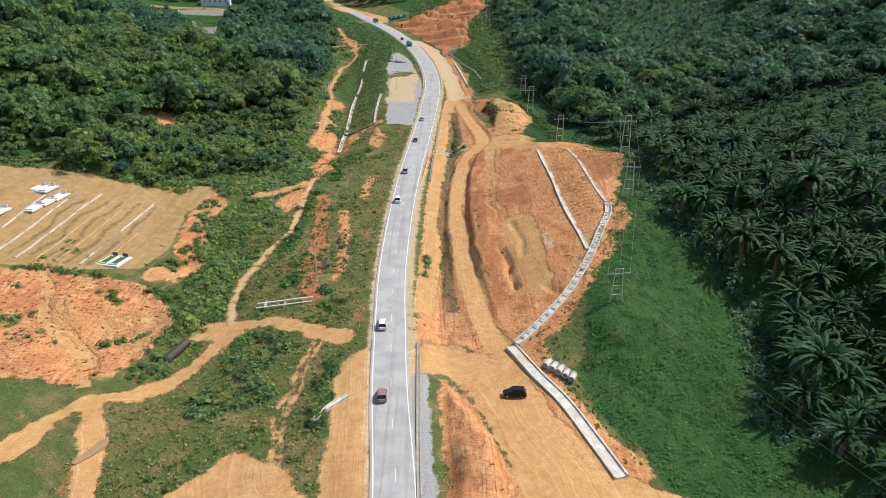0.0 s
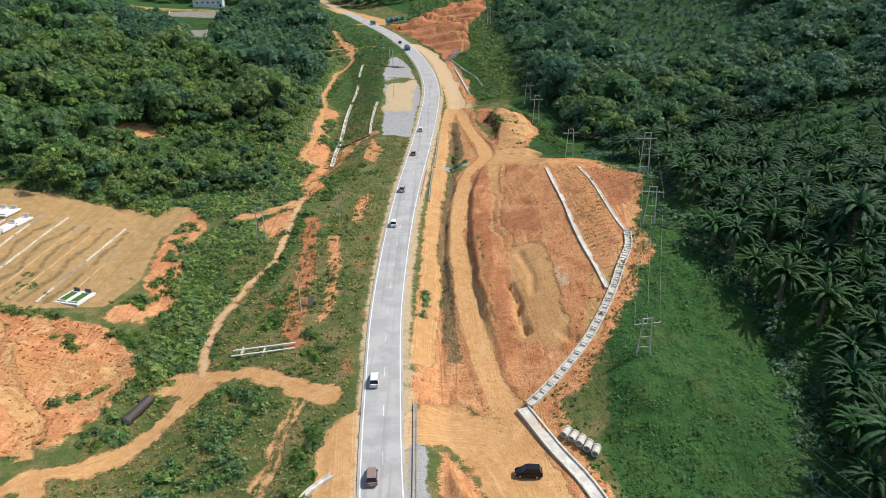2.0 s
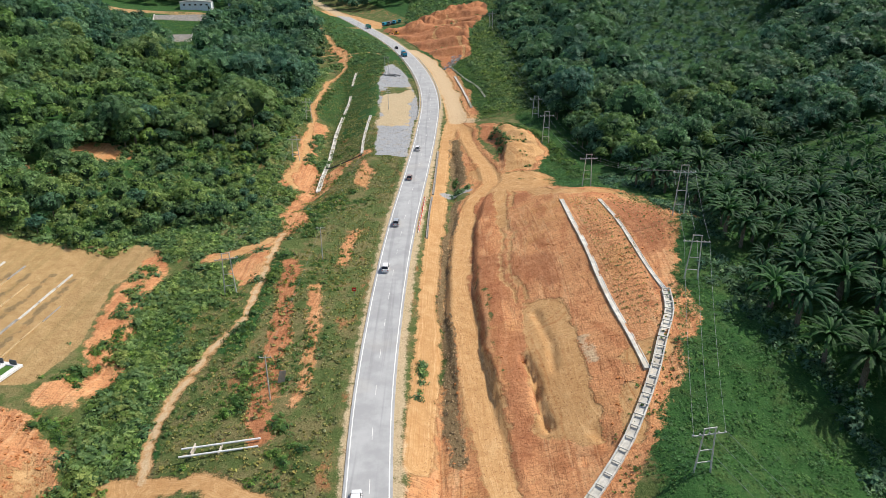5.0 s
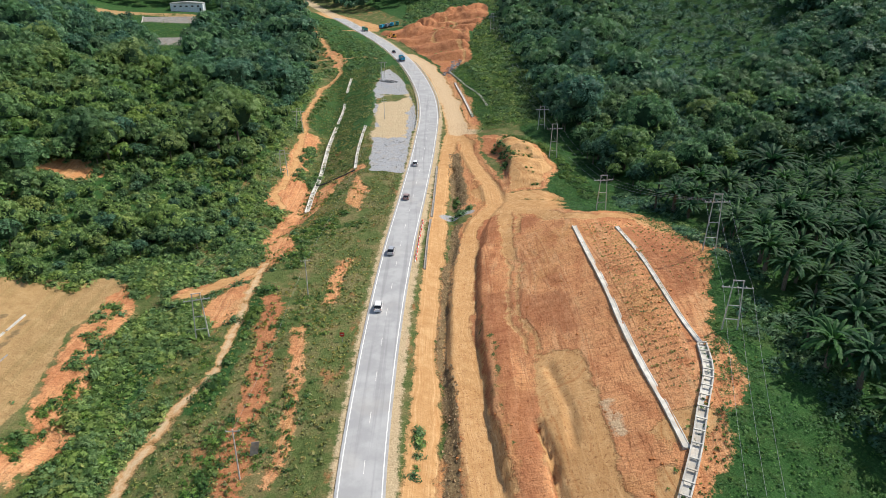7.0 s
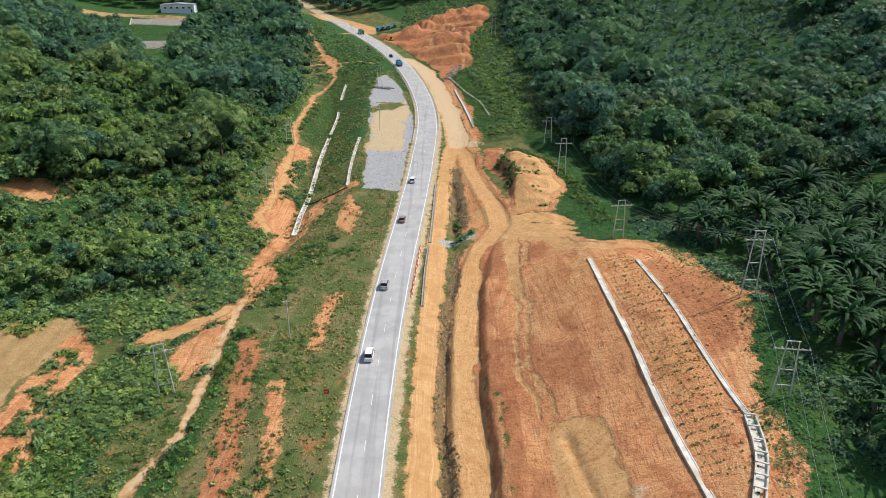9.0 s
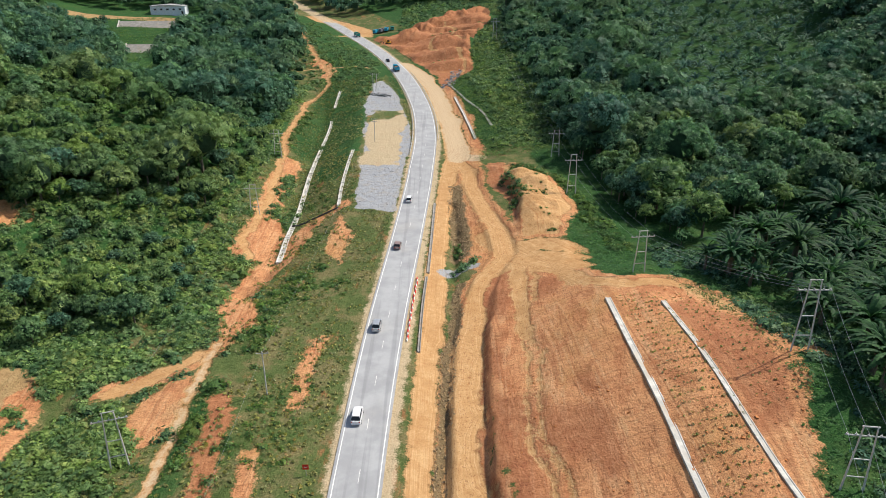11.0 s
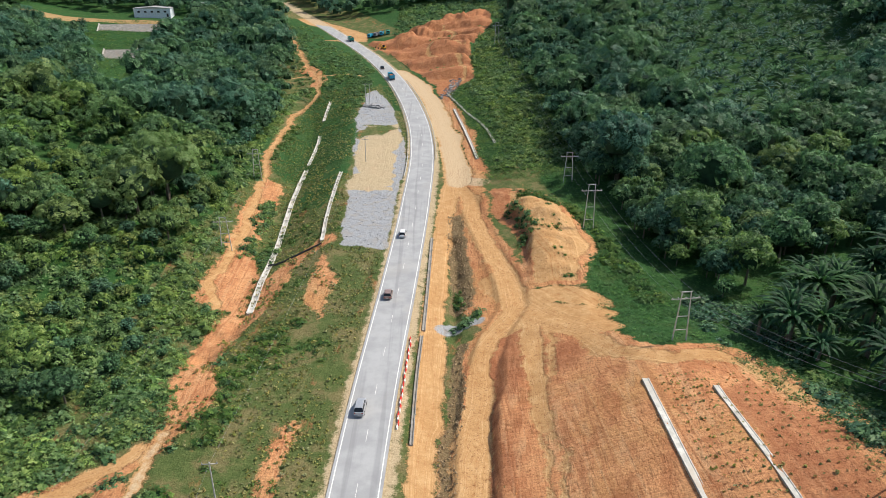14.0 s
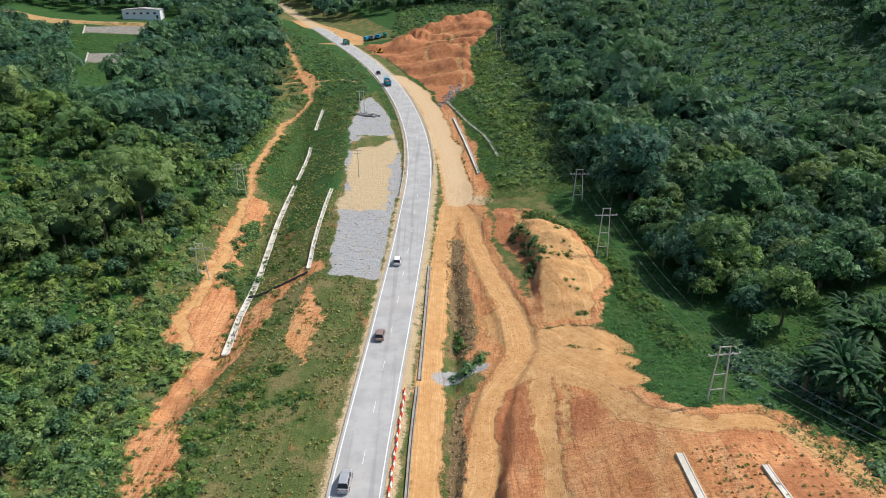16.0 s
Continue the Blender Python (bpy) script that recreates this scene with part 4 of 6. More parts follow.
def frond(rng, length, pairs, bend, start_up, width):
    """One feather leaf in its own plane (out, across, up): a bowed rib with leaflets on both sides."""
    u = np.linspace(0, 1, pairs + 1)
    ang = start_up - bend * u**1.2
    step = length / pairs
    out = np.concatenate([[0], np.cumsum(np.cos(ang[:-1]) * step)])
    up = np.concatenate([[0], np.cumsum(np.sin(ang[:-1]) * step)])
    co, quads = [], []
    for i in range(1, pairs + 1):
        w = width * math.sin(math.pi * min(0.97, 0.12 + 0.82 * u[i])) ** 0.7 * rng.uniform(0.8, 1.15)
        for s in (-1, 1):
            k = len(co)
            droop = -0.3 * w
            co += [(out[i - 1], 0, up[i - 1]), (out[i], 0, up[i]), (out[i] + 0.42 * w, s * w, up[i] + droop), (out[i - 1] + 0.55 * w, s * w * 0.92, up[i - 1] + droop)]
            quads.append([k, k + 1, k + 2, k + 3])
    return np.array(co), np.array(quads), np.zeros(len(quads), int)


def palm_crown(seed, fronds=36, pairs=8, length=5.3):
    rng = np.random.default_rng(seed)
    pieces = []
    for k in range(fronds):
        lvl = k / fronds
        co, q, sl = frond(rng, length * rng.uniform(0.85, 1.1) * (0.75 + 0.3 * math.sin(math.pi * lvl)), pairs, rng.uniform(1.3, 1.8), 1.35 - 1.35 * lvl, 0.4)
        a = k * 2.39996 + rng.normal(0, 0.15)
        c, s = math.cos(a), math.sin(a)
        x, y = co[:, 0] * c - co[:, 1] * s, co[:, 0] * s + co[:, 1] * c
        pieces.append((np.stack([x, y, co[:, 2]], 1), q, sl))
    return join(*pieces)


def trunk_form(tall, r0, r1, limbs, seed, reach):
    rng = random.Random(seed)
    bm = bmesh.new()
    rod(bm, (0, 0, -0.6), (0.1, 0.05, tall), r0, r1, 6)
    for k in range(limbs):
        a, z = rng.uniform(0, 6.28), tall * rng.uniform(0.55, 0.95)
        rod(bm, (0, 0, z), (math.cos(a) * reach, math.sin(a) * reach, z + reach * rng.uniform(0.6, 1.1)), r1 * 0.7, r1 * 0.25, 4)
    return bm


def tree_kind(name, seed, radius, tall, stem, lobes, leaves, leaf_size, mat, label, category="tree", group="trees of the wood"):
    """One tree at the origin with trunk and crown, to be copied."""
    ob = thing(name, pose(0, 0, -500), label, category, group)
    part("trunk", trunk_form(stem + tall * 0.4, 0.05 * radius + 0.06, 0.05, 5, seed, radius * 0.5), M_BARK, ob)
    co, q, sl = crown(seed, radius, tall, lobes, leaves, leaf_size)
    me = quad_mesh("crown", co + [0, 0, stem - tall * 0.25], q, sl)
    me.materials.append(mat)
    me.materials.append(M_CORE)
    c = new("crown", me)
    c.parent = ob
    return ob


def palm_kind(seed, stem):
    ob = thing("oil_palm", pose(0, 0, -500), "oil palm with dark arching feathery fronds and stout trunk", "palm tree", "oil palms of the plantation")
    bm = bmesh.new()
    rod(bm, (0, 0, -0.8), (0, 0, stem + 0.3), 0.42, 0.34, 9)
    for k in range(14):
        a = k * 2.4
        rod(bm, (0.3 * math.cos(a), 0.3 * math.sin(a), stem * k / 14), (0.6 * math.cos(a), 0.6 * math.sin(a), stem * k / 14 + 0.35), 0.09, 0.04, 4)
    part("trunk", bm, M_BARK, ob)
    co, q, sl = palm_crown(seed)
    me = quad_mesh("fronds", co + [0, 0, stem], q)
    me.materials.append(M_PALM)
    c = new("fronds", me)
    c.parent = ob
    return ob


def spread(name, forms, spots, mats, label, category, seed=1):
    """Many plants joined into one object. spots: rows of x, y, z, turn, size, form."""
    cos, quads, slots, k = [], [], [], 0
    for x, y, z, turn, size, f in spots:
        co, q, sl = forms[int(f) % len(forms)]
        c, s = math.cos(turn) * size, math.sin(turn) * size
        cos.append(np.stack([co[:, 0] * c - co[:, 1] * s + x, co[:, 0] * s + co[:, 1] * c + y, co[:, 2] * size + z], 1))
        quads.append(q + k)
        slots.append(sl)
        k += len(co)
    me = quad_mesh(name, np.concatenate(cos), np.concatenate(quads), np.concatenate(slots))
    tone = np.repeat(np.random.default_rng(seed + len(spots)).uniform(0, 1, len(spots)), [len(c) for c in cos])
    me.attributes.new("plant_tone", "FLOAT_COLOR", "POINT").data.foreach_set("color", np.repeat(tone, 4).astype(np.float32))
    me.materials.append(mats)
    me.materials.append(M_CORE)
    return tagged(new(name, me), label, category, kind="stuff")


def left_edge(y):
    return np.interp(y, [216, 228, 236, 255, 270, 280, 300, 346, 384, 430, 500, 530, 625, 760], [-72, -60, -52, -53, -54, -62, -63, -65, -66, -69, -72, -80, -103, -150])


def right_edge(y):
    return np.interp(y, [255, 265, 290, 343, 400, 452, 500, 560, 640, 690, 760], [56, 54, 50, 41, 40, 40, 37, 38, 42, 6, -120])


def palm_edge(y):
    return np.interp(y, [60, 80, 90, 105, 120, 134, 142, 153, 168, 190, 225, 235, 250], [61, 60, 59, 61, 66, 70, 67, 60, 57.5, 60, 59.5, 55, 55])


def in_clearing(x, y):
    """The mown corridor with the concrete slabs."""
    return line_distance(x, y, [(-126, 400), (-144, 445), (-172, 510), (-194, 560), (-215, 630)]) < np.interp(y, [400, 440, 500, 560, 620], [5, 8.5, 13, 19, 27])


def jittered(x0, x1, y0, y1, gap, seed):
    rng = np.random.default_rng(seed)
    gx, gy = np.meshgrid(np.arange(x0, x1, gap), np.arange(y0, y1, gap * 0.9))
    gx = gx + (np.arange(gx.shape[0])[:, None] % 2) * gap / 2
    x, y = gx.ravel() + rng.uniform(-0.32, 0.32, gx.size) * gap, gy.ravel() + rng.uniform(-0.32, 0.32, gx.size) * gap
    return x, y, rng


def seen_from_path(x, y, wide=0.62):
    """Whether a place lies in the valley's open wedge ahead, with some margin."""
    return np.abs(x) < 30 + wide * y


def rows_of(x, y, rng, lo, hi, forms, sink=0.0):
    z = ground(x, y) - sink
    extra = np.exp(rng.normal(0, 0.16, len(x)))
    return np.stack([x, y, z, rng.uniform(0, 6.28, len(x)), rng.uniform(lo, hi, len(x)) * extra, rng.integers(0, forms, len(x))], 1)


# left wood
x, y, rng = jittered(-330, -52, 214, 700, 5.2, 11)
keep = (x < left_edge(y) - 1.5) & seen_from_path(x, y) & ~in_clearing(x, y) & ~((y > 612) & (x > -300) & (x < -185))
keep &= ~((x > -84) & (y < 224)) & (line_distance(x, y, [(-116, 263), (-108, 264)]) > 8) & (line_distance(x, y, BARE_LINE_2) > 6) & (line_distance(x, y, FAR_PATH) > 6)
x, y = x[keep], y[keep]
wood = rows_of(x, y, rng, 0.55, 1.3, 6)
edge_gap = left_edge(y) - x
wood[:, 4] *= np.clip(0.5 + edge_gap / 30, 0.5, 1.0) * (1 + 0.9 * fbm(x, y, 26, 2, 31))
low_belt = (x > -105) & (y < 285)
wood[low_belt, 4] *= 0.62
tall_belt = (x > -112) & (y > 285)
wood[tall_belt, 4] *= 1.25
wood[:, 4] *= np.where(fbm(x * 7, y * 7, 30, 1, 32) > 0.2, 1.35, 1.0)
near = (y < 330) & (x > -112)
near_rows = wood[near][np.argsort(wood[near][:, 1])][:260]
near_keys = {(round(r[0], 3), round(r[1], 3)) for r in near_rows}
rest = np.array([r for r in wood if (round(r[0], 3), round(r[1], 3)) not in near_keys])
KINDS = [tree_kind("tree", 40 + k, 3.4, 5.6, 3.0, 16, 260, 0.68, m, lab) for k, (m, lab) in enumerate(((M_LEAF_YOUNG, "bushy bright green young tree of the wood edge"), (M_LEAF_YOUNG, "leafy yellow-green secondary forest tree"), (M_LEAF_DARK, "dark green dense broadleaf tree"), (M_LEAF, "spreading light-green broadleaf tree")))]
for r in near_rows:
    copy_thing(KINDS[int(r[5]) % 4], pose(r[0], r[1], r[2] - 0.4, 0, 0, math.degrees(r[3])) @ Matrix.Scale(r[4], 4))
mid_forms = [lifted(crown(60 + k, 3.5, 5.8, 14, 168, 0.86, False), 1.6) for k in range(6)]
low_forms = [lifted(crown(80 + k, 3.6, 6.0, 11, 88, 1.05, False), 1.6) for k in range(5)]
spread("wood", mid_forms, rest[rest[:, 1] < 370], M_LEAF, "dense green secondary forest covering the hillside", "forest")
distant_forms = [lifted(crown(100 + k, 3.6, 6.0, 8, 44, 1.5, False), 1.6) for k in range(5)]
spread("wood", low_forms, rest[(rest[:, 1] >= 370) & (rest[:, 1] < 500)], M_LEAF_DARK, "dark green forest further up the hill", "forest")
spread("wood", distant_forms, rest[rest[:, 1] >= 500], M_LEAF_DARK, "distant dark green forest on the hill", "forest")

ux, uy, rng = jittered(-125, -48, 212, 470, 3.0, 21)
uk = (ux < left_edge(uy) + 2.5) & ((uy < 300) | (ux > left_edge(uy) - 5)) & (line_distance(ux, uy, FAR_TRACK) > 3.5) & ~((ux > -84) & (uy < 220)) & (line_distance(ux, uy, BARE_LINE) > 4) & (line_distance(ux, uy, STREAM) > 4) & (line_distance(ux, uy, LEFT_PLATFORM, True) > 0.5)
spread("understorey", [bush(250 + k, 1.9, 52, 0.66) for k in range(4)], rows_of(ux[uk], uy[uk], rng, 0.6, 1.35, 4, 0.2), M_LEAF_YOUNG, "bright green climbing undergrowth below the wood", "shrubs")

# thicket between the far track and the road
ux, uy, rng = jittered(-190, -14, 480, 760, 3.0, 22)
uk = (ux > np.interp(uy, [486, 523, 582, 674, 760], [-56, -64, -80, -106, -140]) + 3) & (ux < road_x(uy) - 13)
uk &= fbm(ux, uy, 20, 2, 43) > -0.25
rows = rows_of(ux[uk], uy[uk], rng, 0.35, 0.95, 4, 0.2)
rows[:, 4] *= np.interp(rows[:, 0] - road_x(rows[:, 1]), [-40, -14], [1.3, 0.6])
spread("thicket", [bush(270 + k, 2.3, 48, 0.9) for k in range(4)], rows, M_LEAF, "green thicket on the bank above the bend", "shrubs")
ux, uy, rng = jittered(8, 70, 345, 650, 2.8, 23)
uk = (ux < right_edge(uy) + 3) & (ux > road_x(uy) + np.interp(uy, [345, 380, 480], [24, 30, 30])) & (line_distance(ux, uy, RED_FIELD, True) > 1.5) & (fbm(ux, uy, 22, 2, 44) > -0.2)
spread("thicket", [bush(280 + k, 2.1, 44, 0.8) for k in range(4)], rows_of(ux[uk], uy[uk], rng, 0.4, 1.1, 4, 0.2), M_LEAF_YOUNG, "bright green creepers and bushes below the valley wood", "shrubs")
ux, uy, rng = jittered(-60, 60, 600, 700, 4.5, 24)
uk = (ux > road_x(uy) + 30) & (line_distance(ux, uy, RED_FIELD, True) > 2) & (line_distance(ux, uy, FAR_CUT, True) > 3) & (ux > -28)
spread("thicket", [bush(290 + k, 2.6, 44, 1.0) for k in range(4)], rows_of(ux[uk], uy[uk], rng, 0.6, 1.2, 4, 0.2), M_LEAF, "green thicket behind the red works field", "shrubs")

# right wood, taller
x, y, rng = jittered(-110, 330, 244, 760, 5.9, 12)
keep = (x > right_edge(y) + 2) & seen_from_path(x, y) & (x > road_x(y) + 12)
palm_hill = line_distance(x, y, PALM_HILL, True) + 9 * fbm(x, y, 30, 2, 41) < 2
keep &= ~palm_hill & ~((y < np.interp(x, [56, 70, 95, 140], [244, 270, 282, 286])) & (x > 50))
x, y = x[keep], y[keep]
rows = rows_of(x, y, rng, 0.85, 1.4, 6)
stand = line_distance(x, y, RUBBER_STAND, True) < 0
rows[:, 4] *= np.where(stand, 1.0, 1.1 + 0.8 * fbm(x, y, 24, 2, 42)) * np.where(fbm(x * 7, y * 7, 30, 1, 45) > 0.22, 1.3, 1.0)
rows[:, 4] *= np.where(x - right_edge(y) < 7, 0.75, 1.0) * np.where((y > 440) & (x < 75), 0.8, 1.0)
first = rows[(rows[:, 1] < 335) & (rows[:, 0] < 120)][:150]
first_keys = {(round(r[0], 3), round(r[1], 3)) for r in first}
rest = np.array([r for r in rows if (round(r[0], 3), round(r[1], 3)) not in first_keys])
TALL = [tree_kind("tree", 140 + k, 3.5, 6.4, 3.6, 18, 280, 0.72, M_LEAF_DARK if k else M_LEAF, "tall dark green forest tree above the creeper slope", group="trees of the valley wood") for k in range(3)]
for r in first:
    copy_thing(TALL[int(r[5]) % 3], pose(r[0], r[1], r[2] - 0.4, 0, 0, math.degrees(r[3])) @ Matrix.Scale(r[4], 4))
spread("wood", mid_forms, rest[rest[:, 1] < 370], M_LEAF_DARK, "dark green valley forest with dense crowns", "forest")
spread("wood", low_forms, rest[(rest[:, 1] >= 370) & (rest[:, 1] < 500)], M_LEAF_DARK, "dark green forest on the valley side", "forest")
spread("wood", distant_forms, rest[rest[:, 1] >= 500], M_LEAF_DARK, "distant dark green forest slope", "forest")

# the far hills
x, y, rng = jittered(-560, 560, 690, 960, 12.0, 13)
keep = seen_from_path(x, y, 0.63) & (np.abs(x - road_x(y)) > np.interp(y, [690, 760, 800], [16, 16, 0]))
far_forms = [lifted(crown(180 + k, 3.6, 6.0, 5, 26, 1.8, False), 2, 1.7) for k in range(4)]
spread("far_wood", far_forms, rows_of(x[keep], y[keep], rng, 0.8, 1.4, 4), M_LEAF_DARK, "far wooded ridge closing the valley", "forest")

# oil palms
x, y, rng = jittered(54, 170, 52, 292, 6.8, 14)
keep = (x > palm_edge(y) + 2) & (x < 66 + 0.75 * (y + 15)) & (y < np.interp(x, [56, 70, 95, 140], [242, 264, 276, 280]))
rows = rows_of(x[keep], y[keep], rng, 0.85, 1.2, 3)
PALMS = [palm_kind(200 + k, 3.8 + 0.9 * k) for k in range(3)]
order = np.argsort(rows[:, 0] + 0.1 * rows[:, 1])
for r in rows[order][:280]:
    copy_thing(PALMS[int(r[5])], pose(r[0], r[1], r[2], 0, 0, math.degrees(r[3])) @ Matrix.Scale(r[4], 4))
palm_far = [lifted(palm_crown(220 + k, 15, 3, 5.0), 3.2) for k in range(3)]
if len(rows) > 280:
    spread("oil_palms", palm_far, rows[order][280:], M_PALM, "oil palms deeper in the plantation", "palm trees")
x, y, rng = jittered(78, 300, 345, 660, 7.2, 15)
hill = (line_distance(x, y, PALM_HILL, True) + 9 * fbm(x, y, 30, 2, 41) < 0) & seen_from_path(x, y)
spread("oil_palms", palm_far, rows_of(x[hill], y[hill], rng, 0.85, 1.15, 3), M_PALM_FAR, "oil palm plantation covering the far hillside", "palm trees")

for ob in KINDS + TALL + PALMS:
    for o in (*ob.children_recursive, ob):
        bpy.data.objects.remove(o)


# ---- shrubs and grass ----
def keep_off(x, y, margin=1.0):
    """Places that are not bare earth or road."""
    a = zone_fields(x, y)[0]
    return (a[0] < -margin * 0.3) & (a[1] < -margin) & (a[2] < -margin) & (a[3] < -margin) & (np.abs(x - road_x(y)) > 6) & (line_distance(x, y, PAD, True) > 0)


def clumps(n, x0, x1, y0, y1, seed, inside):
    rng = np.random.default_rng(seed)
    x, y = rng.uniform(x0, x1, n), rng.uniform(y0, y1, n)
    k = inside(x, y)
    return x[k], y[k], rng


shrub_forms = [bush(300 + k, 1.0, 34, 0.4) for k in range(5)]

M_GRASS_FAR = leaf("meadow_grass", (0.05, 0.11, 0.025), (0.085, 0.17, 0.04), (0.16, 0.25, 0.07), gaps=3.0)


def mat_of_leaves(seed, n=17):
    """A low hummock of creeper: leaf clumps over a shallow dome."""
    r = np.random.default_rng(seed)
    a, d = r.uniform(0, 6.28, n), np.sqrt(r.uniform(0, 1, n)) * 1.25
    at = np.stack([np.cos(a) * d, np.sin(a) * d, 0.26 * (1 - (d / 1.3) ** 2) + r.uniform(0, 0.14, n)], 1)
    return cards(r, at, np.stack([np.cos(a) * d * 0.4, np.sin(a) * d * 0.4, 1.4 + 0 * a], 1), 0.26, False)


creeper_forms = [mat_of_leaves(320 + k) for k in range(6)]
# creeper hummocks over the valley slope
x, y, rng = clumps(11500, 22, 92, 56, 345, 16, lambda x, y: (line_distance(x, y, CREEPER_SLOPE, True) < -0.5) | ((x > 42) & (x > palm_edge(y) - 8) & (y < 270)) | ((x > 28) & (zone_fields(x, y)[1][0] > 0) & keep_off(x, y, 0.2)))
rows = rows_of(x, y, rng, 0.6, 1.4, 6, 0.06)
spread("creeper", creeper_forms, rows, M_CREEPER, "bright green creeper smothering the valley slope", "creeper")
x, y, rng = clumps(2600, -260, -110, 395, 660, 17, lambda x, y: in_clearing(x, y))
spread("rough_grass", creeper_forms, rows_of(x, y, rng, 1.4, 2.8, 6, 0.1), M_GRASS_FAR, "bright mown grass on the far slope", "grass")
x, y, rng = clumps(3200, -60, -20, 345, 480, 18, lambda x, y: (line_distance(x, y, FAR_BANK, True) < -1) & (x < road_x(y) - 12) & keep_off(x, y, 0.4))
spread("rough_grass", creeper_forms, rows_of(x, y, rng, 0.6, 1.5, 6, 0.25), M_GRASS_FAR, "green grass covering the road bank", "grass")
# scrub along the left bank and round the cemetery
BELTS = ([(-64, 195), (-61, 175), (-60, 158), (-55, 145), (-58, 132)], 8), ([(-41, 210), (-43, 190), (-44, 172)], 3), ([(-38, 122), (-38, 112), (-40, 104)], 8), ([(-21, 113), (-22, 100), (-22, 92)], 2.5), \
        ([(-62, 120), (-66, 128), (-56, 112)], 3), ([(-36, 245), (-33, 260), (-38, 240), (-38, 225)], 4), ([(-62, 214), (-55, 222), (-52, 236)], 5), ([(-37, 150), (-38, 165)], 3), ([(-52, 300), (-52, 330), (-55, 345)], 1.5), \
        ([(-56, 110), (-72, 120)], 1.5), ([(-72, 205), (-70, 190), (-72, 172)], 3), ([(-24, 135), (-30, 143)], 3), ([(-60, 225), (-70, 222), (-100, 216), (-140, 210)], 4), ([(46, 262), (40, 285), (36, 310)], 4), ([(28, 345), (22, 400), (20, 450)], 5), \
        ([(-45, 250), (-52, 262)], 3), ([(-36, 440), (-40, 500), (-52, 540)], 8), ([(-60, 420), (-60, 380), (-62, 350)], 3)
for k, (line, wide) in enumerate(BELTS):
    xs_, ys_ = [p[0] for p in line], [p[1] for p in line]
    area_ = (max(xs_) - min(xs_) + 2 * wide) * (max(ys_) - min(ys_) + 2 * wide)
    x, y, rng = clumps(int(area_ * 0.34), min(xs_) - wide, max(xs_) + wide, min(ys_) - wide, max(ys_) + wide, 400 + k,
                       lambda x, y: (line_distance(x, y, line) < wide * (0.75 + 0.6 * fbm(x, y, 6, 2, 51))) & keep_off(x, y, 0.2))
    if len(x):
        spread("scrub", shrub_forms, rows_of(x, y, rng, 0.6, 1.7, 5, 0.2), M_SHRUB if k % 2 else M_LEAF, "thick green scrub on the bank", "shrubs")
for k, (line, wide, many) in enumerate((([(-75, 203), (-72, 192), (-71, 180)], 3.2, 60), ([(-69, 176), (-70, 165), (-73, 157)], 3, 45), ([(-66, 130), (-72, 122)], 2, 16), ([(-80, 141), (-76, 138)], 2, 14), ([(-92, 128), (-98, 126)], 2.5, 14), ([(-71, 147), (-64, 143)], 2.5, 30),
                                       ([(22, 290), (23, 300), (20, 310)], 1.8, 50), ([(30, 318), (26, 322), (33, 308)], 2.5, 50), ([(-51, 318), (-52, 334), (-51, 300)], 2.2, 130), ([(5, 268), (4.6, 275)], 1.2, 16), ([(3, 258), (9, 263)], 0.8, 24), ([(-104, 150), (-85, 150)], 0.8, 24), ([(-4.3, 150), (-4.2, 162)], 0.5, 16), ([(-62, 180), (-60, 165), (-57, 150)], 5, 130), ([(60, 200), (62, 215), (58, 230)], 3, 70))):
    r = np.random.default_rng(900 + k)
    pts = np.array(curve_points(line, 1.0))
    at = pts[r.integers(0, len(pts), many)] + r.normal(0, wide * 0.5, (many, 2))
    spread("scrub", shrub_forms, rows_of(at[:, 0], at[:, 1], r, 0.5, 1.5, 5, 0.2), M_SHRUB if k % 2 else M_LEAF, "green scrub clinging to the bare bank", "shrubs")
# low scrub scattered in patches over the bank and its bare strips
x, y, rng = clumps(5600, -60, -10, 66, 330, 91, lambda x, y: (x < road_x(y) - 11) & (zone_fields(x, y)[0][1] < -0.6) & (zone_fields(x, y)[0][2] < -0.6) & (fbm(x, y, 14, 3, 92) > 0.04) & (zone_fields(x, y)[0][0] < 2.2))
spread("scrub", shrub_forms, rows_of(x, y, rng, 0.3, 0.95, 5, 0.2), M_SHRUB, "low green scrub scattered over the road bank", "shrubs")
x, y, rng = clumps(1500, -112, -60, 96, 170, 93, lambda x, y: (zone_fields(x, y)[0][1] < -0.6) & (zone_fields(x, y)[0][2] < -0.6) & (fbm(x, y, 10, 3, 94) > 0.3))
spread("scrub", shrub_forms, rows_of(x, y, rng, 0.3, 0.9, 5, 0.2), M_LEAF, "small bushes dotted over the bare red ground", "shrubs")
x, y, rng = clumps(2400, -84, -42, 196, 305, 95, lambda x, y: keep_off(x, y, 0.5) & (fbm(x, y, 12, 3, 96) > -0.02))
spread("scrub", shrub_forms, rows_of(x, y, rng, 0.6, 1.7, 5, 0.2), M_LEAF, "thick green scrub below the wood's edge", "shrubs")
